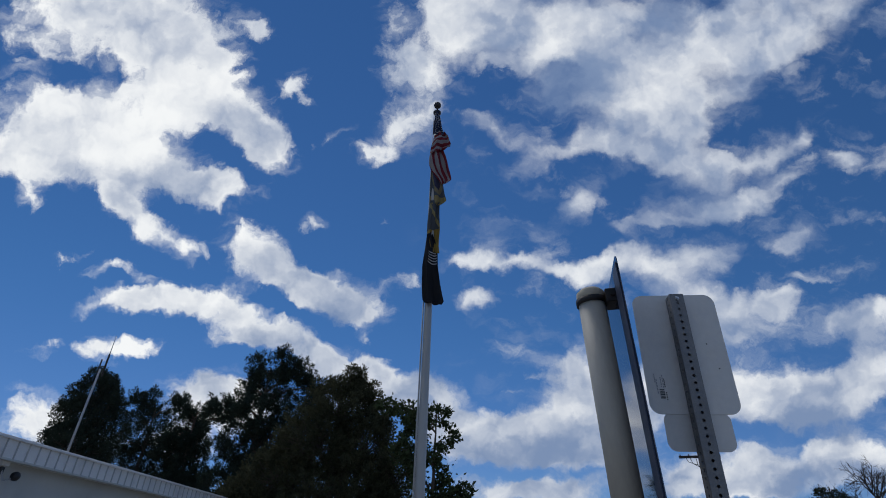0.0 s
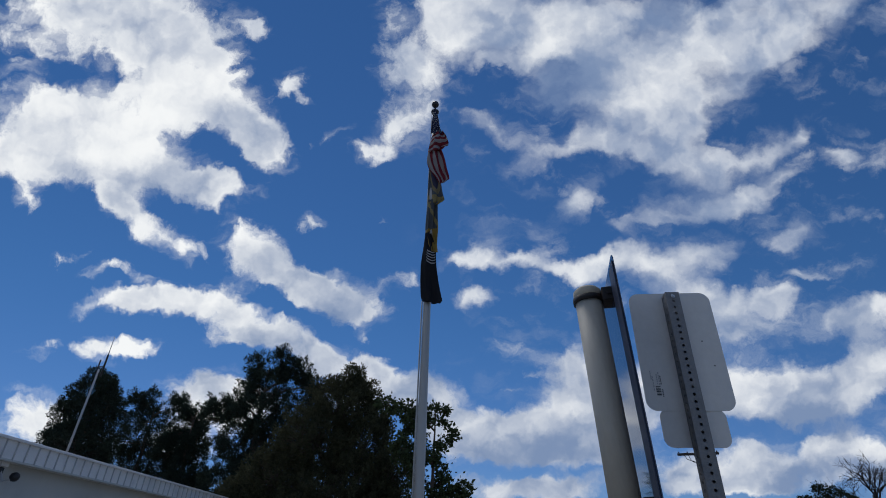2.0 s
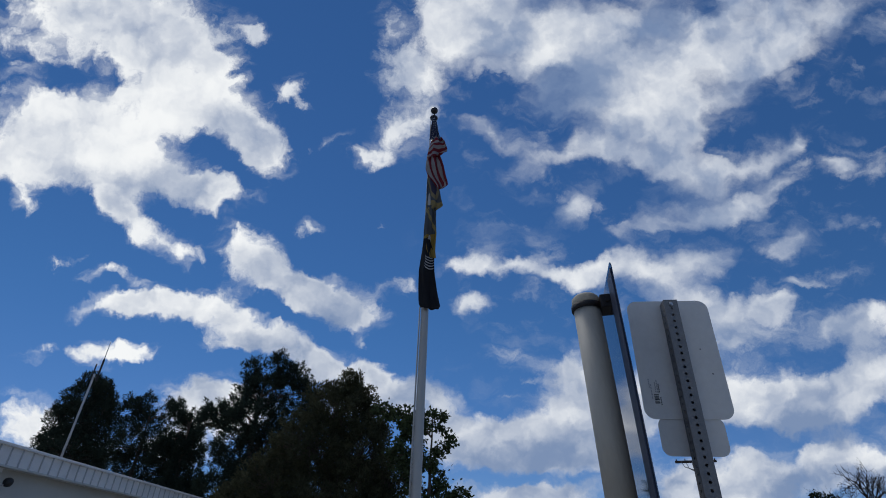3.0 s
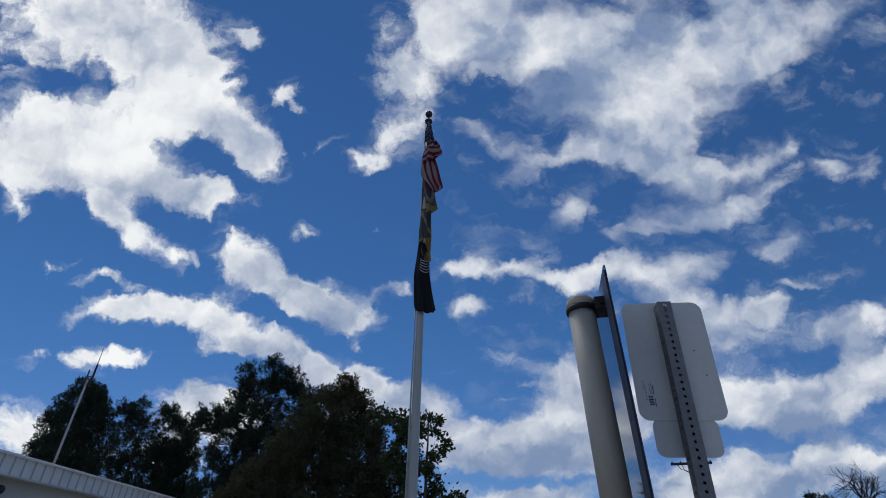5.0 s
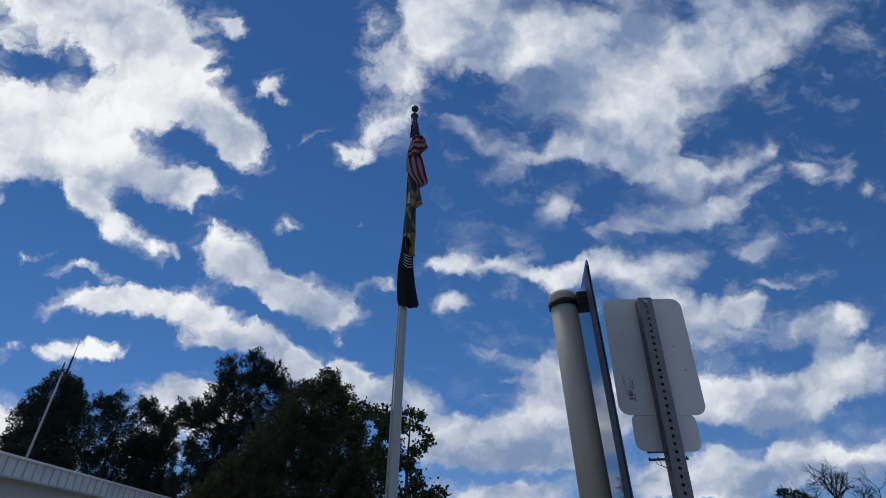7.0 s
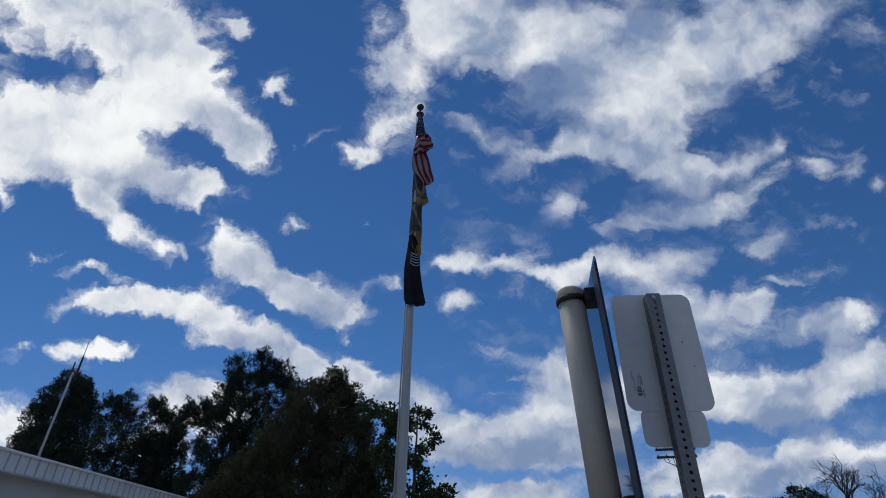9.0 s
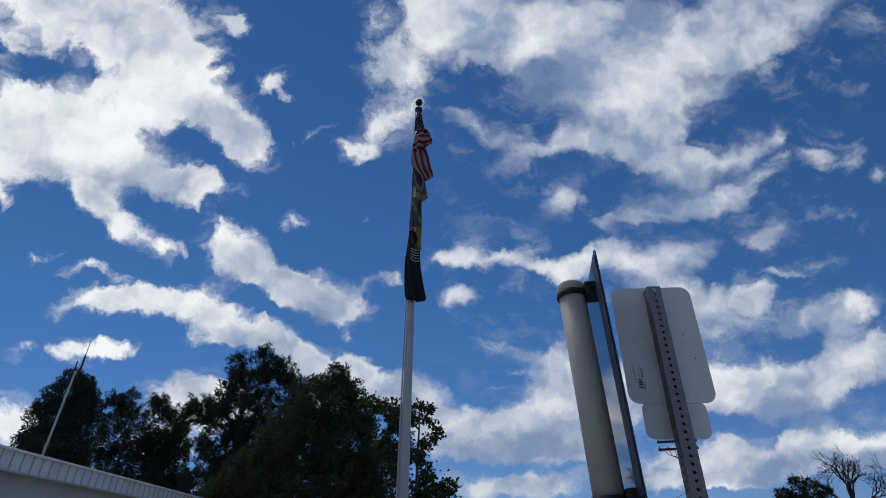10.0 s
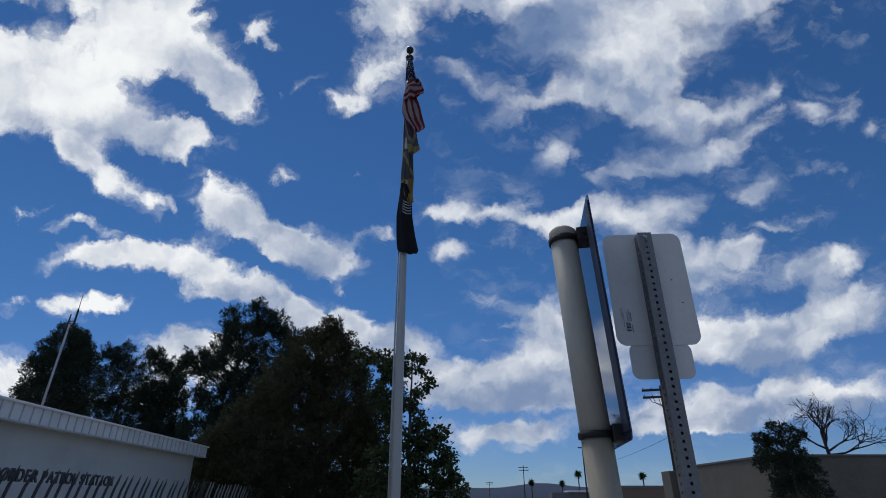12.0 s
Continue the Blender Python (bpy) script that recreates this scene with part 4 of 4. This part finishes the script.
def grey_gold(n, l, sep, uv):
    """Slate cloth with a gold lower border and a faded round device."""
    edge = calc(n, l, "GREATER_THAN", sep.outputs[1], 0.80)
    dx = calc(n, l, "SUBTRACT", sep.outputs[0], 0.55)
    dy = calc(n, l, "MULTIPLY", calc(n, l, "SUBTRACT", sep.outputs[1], 0.35), 0.9)
    r = calc(n, l, "SQRT", calc(n, l, "ADD", calc(n, l, "MULTIPLY", dx, dx), calc(n, l, "MULTIPLY", dy, dy)))
    ring = calc(n, l, "LESS_THAN", calc(n, l, "ABSOLUTE", calc(n, l, "SUBTRACT", r, 0.33)), 0.045)
    inner = calc(n, l, "LESS_THAN", r, 0.28)
    base = pick(n, l, inner, (0.13, 0.145, 0.165), (0.07, 0.065, 0.12))
    return pick(n, l, edge, pick(n, l, ring, base, (0.34, 0.28, 0.16)), (0.42, 0.33, 0.14))


def gold_grey(n, l, sep, uv):
    """Slate cloth that runs out into a gold fringe, with a dark brown patch."""
    edge = calc(n, l, "GREATER_THAN", calc(n, l, "ADD", sep.outputs[1], calc(n, l, "MULTIPLY", sep.outputs[0], 0.12)), 0.62)
    slant = calc(n, l, "LESS_THAN", calc(n, l, "ABSOLUTE", calc(n, l, "SUBTRACT", calc(n, l, "SUBTRACT", sep.outputs[1], calc(n, l, "MULTIPLY", sep.outputs[0], 0.45)), 0.05)), 0.055)
    dx = calc(n, l, "MULTIPLY", calc(n, l, "SUBTRACT", sep.outputs[0], 0.42), 0.5)
    dy = calc(n, l, "SUBTRACT", sep.outputs[1], 0.72)
    spot = calc(n, l, "LESS_THAN", calc(n, l, "ADD", calc(n, l, "MULTIPLY", dx, dx), calc(n, l, "MULTIPLY", dy, dy)), 0.011)
    base = pick(n, l, slant, (0.12, 0.13, 0.14), (0.42, 0.34, 0.15))
    return pick(n, l, spot, pick(n, l, edge, base, (0.42, 0.28, 0.06)), (0.16, 0.07, 0.02))


M_STRIPE = cloth_material("striped_cloth", stripes)
M_CANTON = cloth_material("navy_cloth", plain((0.022, 0.03, 0.085)))
M_WHITE = cloth_material("white_cloth", plain((0.66, 0.66, 0.66)))
M_GREYGOLD = cloth_material("slate_gold_cloth", grey_gold)
M_GOLDGREY = cloth_material("gold_fringe_cloth", gold_grey)
M_DARKCLOTH = cloth_material("black_cloth", plain((0.012, 0.013, 0.018)))


def folds(r, s, seed, deep):
    return deep * (math.sin(r * 7.5 + s * 2.2 + seed) + 0.45 * math.sin(r * 15 - s * 3.1 + seed * 2)) + 0.02 * math.sin(s * 9 + seed)


def sheet(outline, seed, deep, uv, front=-0.10, rows=44, cols=26):
    """Hanging cloth between a left and a right edge; outline rows are (height, left, right). Gives the bmesh and a place function."""
    zs = [o[0] for o in outline][::-1]

    def place(s, r):
        z = outline[0][0] + (outline[-1][0] - outline[0][0]) * s
        left = float(np.interp(z, zs, [o[1] for o in outline][::-1]))
        right = float(np.interp(z, zs, [o[2] for o in outline][::-1]))
        wide = min((right - left) / 0.2, 1.0)
        slope = outline[0][3] if len(outline[0]) > 3 else 0.0
        return Vector((left + (right - left) * r + 0.008 * math.sin(r * 20 + s * 5 + seed), front + folds(r, s, seed, deep) * wide, z + slope * (r - 0.5) * wide))

    bm = bmesh.new()
    layer = bm.loops.layers.uv.new("cloth")
    grid = [[bm.verts.new(place(i / rows, j / cols)) for j in range(cols + 1)] for i in range(rows + 1)]
    for i in range(rows):
        for j in range(cols):
            f = bm.faces.new((grid[i][j], grid[i + 1][j], grid[i + 1][j + 1], grid[i][j + 1]))
            for loop, (a, b) in zip(f.loops, ((i, j), (i + 1, j), (i + 1, j + 1), (i, j + 1))):
                loop[layer].uv = uv(a / rows, b / cols)
    return bm, place


def thicken(ob, t=0.004):
    mod = ob.modifiers.new("thickness", "SOLIDIFY")
    mod.thickness = t
    return ob


flag = thing("striped_flag", "limp red and white striped flag with a starred navy canton", "flag", pose(FX, FY, 0), "flags")
bm, place = sheet([(8.98, -0.03, 0.02), (8.72, -0.045, 0.08), (8.38, -0.055, 0.15, 0.0)], 0.4, 0.018, lambda s, r: (r, s), rows=24, cols=16)
thicken(part("canton", bm, M_CANTON, flag, "navy canton", True))
bm = bmesh.new()
layer = bm.loops.layers.uv.new("cloth")
for a in range(11):
    for b in range(4):
        s, r = 0.10 + 0.085 * a, 0.16 + 0.22 * b + (0.10 if a % 2 else 0)
        if r > 0.95:
            continue
        p = place(s, r) + Vector((0, -0.006, 0))
        vs = [bm.verts.new(p + Vector((math.sin(k * math.pi / 5) * q, 0, math.cos(k * math.pi / 5) * q))) for k in range(10) for q in ((0.014 if k % 2 == 0 else 0.006),)]
        bm.faces.new(vs[::-1])
part("stars", bm, M_WHITE, flag, "small white stars")
bm, _ = sheet([(8.42, -0.053, 0.145, 0.14), (8.28, -0.062, 0.22), (8.10, -0.08, 0.28), (8.01, -0.085, 0.265), (7.97, -0.085, 0.17)], 1.0, 0.035, lambda s, r: (r, 7.2 * s + 0.9 - 0.2 * r))
thicken(part("upper_fold", bm, M_STRIPE, flag, "", True))
bm, _ = sheet([(8.03, -0.085, 0.15, 0.0), (7.86, -0.10, 0.20), (7.70, -0.095, 0.235), (7.55, -0.045, 0.26), (7.40, 0.04, 0.29), (7.30, 0.085, 0.30), (7.24, 0.125, 0.20)], 2.1, 0.03, lambda s, r: (r, 6.0 * r + 0.3 - 0.9 * s), front=-0.075)
thicken(part("lower_fold", bm, M_STRIPE, flag, "", True))

flag = thing("slate_flag", "limp slate-grey flag with a round device and gold fringe", "flag", pose(FX, FY, 0), "flags")
bm, _ = sheet([(7.75, -0.065, 0.03, -0.02), (7.45, -0.065, 0.06), (7.25, -0.062, 0.17), (7.08, -0.06, 0.20), (6.93, -0.058, 0.235), (6.86, -0.055, 0.18), (6.82, -0.05, 0.10)], 0.2, 0.03, lambda s, r: (r, s), front=-0.055)
thicken(part("upper_fold", bm, M_GREYGOLD, flag, "", True))
bm, _ = sheet([(6.90, -0.058, 0.11, -0.06), (6.60, -0.065, 0.13), (6.35, -0.068, 0.145), (6.15, -0.065, 0.13), (6.0, -0.04, 0.125), (5.86, 0.02, 0.14)], 1.7, 0.03, lambda s, r: (r, s), front=-0.065)
thicken(part("lower_fold", bm, M_GOLDGREY, flag, "gold-fringed lower fold", True))

flag = thing("black_flag", "limp black flag with pale curved bars near its top", "flag", pose(FX, FY, 0), "flags")
bm, place = sheet([(6.22, -0.075, 0.02, -0.03), (6.05, -0.09, 0.08), (5.85, -0.10, 0.12), (5.60, -0.112, 0.14), (5.3, -0.10, 0.185), (5.08, -0.085, 0.225), (5.01, -0.075, 0.24), (4.955, -0.05, 0.21)], 0.9, 0.025, lambda s, r: (r, s), front=-0.085)
thicken(part("cloth", bm, M_DARKCLOTH, flag, "", True))
for k in range(5):
    bm = bmesh.new()
    bm.loops.layers.uv.new("cloth")
    row = [(place(0.27 + 0.040 * k + 0.03 * (1 - (2 * q / 8 - 1) ** 2), 0.36 + 0.55 * q / 8)) for q in range(9)]
    a = [bm.verts.new(p + Vector((0, -0.007, 0.009))) for p in row]
    b = [bm.verts.new(p + Vector((0, -0.007, -0.009))) for p in row]
    for q in range(8):
        bm.faces.new((a[q], b[q], b[q + 1], a[q + 1]))
    part("pale_bar", bm, M_WHITE, flag)

# ---- perforated post with two sign panels ----
SX, SY, SZ, SYAW = 0.795, 1.863, 2.338, -3.7
parking = thing("parking_sign", "back of a dull aluminium sign on a perforated steel post", "sign", pose(SX, SY, 0, 0, 0, SYAW))
PW, TOP = 0.0508, SZ + 0.210
bm = bmesh.new()
cells = int(TOP / 0.0254)
for side in range(4):
    m = pose(0, -0.0278, 0) @ pose(0, 0, 0, 0, 0, 90 * side)
    for c in range(cells):
        zc = TOP - 0.0254 * (c + 0.5)
        rim = [(-1, -1), (0, -1), (1, -1), (1, 0), (1, 1), (0, 1), (-1, 1), (-1, 0)]
        outer = [bm.verts.new(m @ Vector((a * PW / 2, -PW / 2, zc + b * 0.0127))) for a, b in rim]
        inner = [bm.verts.new(m @ Vector((0.0056 * math.cos(radians(225 + 45 * k)), -PW / 2, zc + 0.0056 * math.sin(radians(225 + 45 * k))))) for k in range(8)]
        for k in range(8):
            j = (k + 1) % 8
            bm.faces.new((outer[k], outer[j], inner[j], inner[k]))
bmesh.ops.remove_doubles(bm, verts=bm.verts, dist=0.0002)
post = part("post", bm, M_POST, parking, "galvanised perforated square post")
mod = post.modifiers.new("wall", "SOLIDIFY")
mod.thickness, mod.offset = 0.0028, -1
bm = bmesh.new()
plate(bm, 0.305, 0.457, 0.038, 0.0025, 0, SZ, 0.0)
part("panel", bm, M_SIGNBACK, parking, "large rounded aluminium panel")
bm = bmesh.new()
plate(bm, 0.222, 0.130, 0.03, 0.0025, -0.002, SZ - 0.2285 - 0.057, 0.0035)
part("small_panel", bm, M_SIGNBACK, parking, "small rounded aluminium plate")
for z in (SZ + 0.190,):
    bm = bmesh.new()
    tube(bm, [(0, -0.0532, z), (0, -0.0580, z)], 0.0075, 6)
    tube(bm, [(0, -0.0585, z), (0, -0.0625, z)], 0.0045, 8)
    part("bolt", bm, M_BOLT, parking)
label = thing("maker_label", "faded maker's label with dark and pale bars on the sign back", "label", pose(SX, SY, SZ, 0, 0, SYAW))
for k in range(6):
    bm = bmesh.new()
    box(bm, -0.1015, -0.0022, -0.1715 + 0.0058 * k, 0.016, 0.0012, (0.0038, 0.002, 0.003)[k % 3])
    part("code_bar", bm, M_INK, label)
for k, (dx, z, h, mat) in enumerate(((-0.088, -0.165, 0.026, M_INK), (-0.089, -0.118, 0.030, M_INK), (-0.094, -0.112, 0.045, M_INK_PALE), (-0.101, -0.115, 0.035, M_INK_PALE), (-0.116, -0.13, 0.05, M_INK_PALE), (-0.121, -0.10, 0.03, M_INK_PALE))):
    for q in range(5):
        bm = bmesh.new()
        box(bm, dx, -0.0022, z + h * (q / 4 - 0.5) * 0.9, 0.0032, 0.0012, h / 7)
        part("text_bar", bm, mat, label)
for dx, z in ((0.088, 0.028), (0.112, -0.066)):
    bm = bmesh.new()
    tube(bm, [(dx, -0.0012, z), (dx, -0.0022, z)], 0.0028, 8)
    part("speck", bm, M_INK, label)

# ---- capped pipe with a sheet sign on clamps ----
PIPE_TOP, PIPE_LOW = Vector((0.455, 1.760, 2.534)), Vector((0.572, 1.742, 0.0))
lean = (PIPE_TOP - PIPE_LOW).normalized()
pipe_m = pose(*PIPE_LOW, -math.degrees(math.atan2(lean.y, lean.z)), math.degrees(math.atan2(lean.x, lean.z)), 0)
PL = (PIPE_TOP - PIPE_LOW).length
PR = 0.049
road_sign = thing("road_sign", "cream painted pipe post with a glossy dark sheet sign", "sign", pipe_m)
bm = bmesh.new()
SPLIT = (PIPE_TOP - PIPE_LOW).length * 1.786 / PIPE_TOP.z
lathe(bm, [(PR, SPLIT), (PR, SPLIT + 0.3), (PR, PL - 0.055)], 40)
part("pipe", bm, M_PIPE, road_sign, "cream painted steel pipe", True)
bm = bmesh.new()
lathe(bm, [(PR, 0), (PR, SPLIT * 0.5), (PR, SPLIT)], 40)
part("pipe_foot", bm, M_PIPE_TAN, road_sign, "tan stained lower pipe", True)
bm = bmesh.new()
lathe(bm, [(PR + 0.002, PL - 0.058), (PR + 0.003, PL - 0.03), (PR + 0.001, PL - 0.014), (PR - 0.010, PL - 0.003), (PR - 0.025, PL + 0.001), (0.004, PL + 0.002)], 40)
part("cap", bm, M_CAP, road_sign, "tan domed pipe cap", True)
sheet_turn = -8.6
inv = pipe_m.inverted()
for z in (2.482, 1.786):
    centre = PIPE_LOW + lean * (z / lean.z)
    local = (inv @ centre).z
    bm = bmesh.new()
    for ring in (0,):
        prof = [(PR + 0.0005, local - 0.011), (PR + 0.007, local - 0.010), (PR + 0.0075, local), (PR + 0.007, local + 0.010), (PR + 0.0005, local + 0.011)]
        lathe(bm, prof, 40)
    clamp = part("clamp", bm, M_BAND, road_sign, "dark steel clamp band", True)
    bm = bmesh.new()
    box(bm, PR + 0.020, -0.018, local, 0.048, 0.085, 0.052, 0.004, m=pose(0, 0, 0, 0, 0, sheet_turn))
    part("bracket", bm, M_BAND, clamp, "dark bracket block")
    bm = bmesh.new()
    tube(bm, [pose(0, 0, 0, 0, 0, sheet_turn) @ Vector((PR + 0.02, -0.058, local)), pose(0, 0, 0, 0, 0, sheet_turn) @ Vector((PR + 0.02, -0.068, local))], 0.008, 6)
    part("bolt", bm, M_BAND, clamp)
bm = bmesh.new()
plate(bm, 0.495, 0.82, 0.03, 0.003, 0, 0, 0)
panel = part("panel", bm, M_MIRROR, road_sign, "glossy dark blue sheet metal panel")
mid = Vector((0.558, 1.795, 2.165))
panel.matrix_basis = inv @ Matrix.Translation(mid) @ pose(0, 0, 0, 0, -2.2, 0) @ pose(0, 0, 0, 0, 0, 90 + sheet_turn)
# added strip: widens the pipe's dark reflection along the near edge
bm = bmesh.new()
box(bm, -0.196, 0.0045, 0.0, 0.096, 0.005, 0.76, 0.002)
part("reflection_strip", bm, M_REFLECTION, panel, "dark navy strip painted as the pipe's reflection")
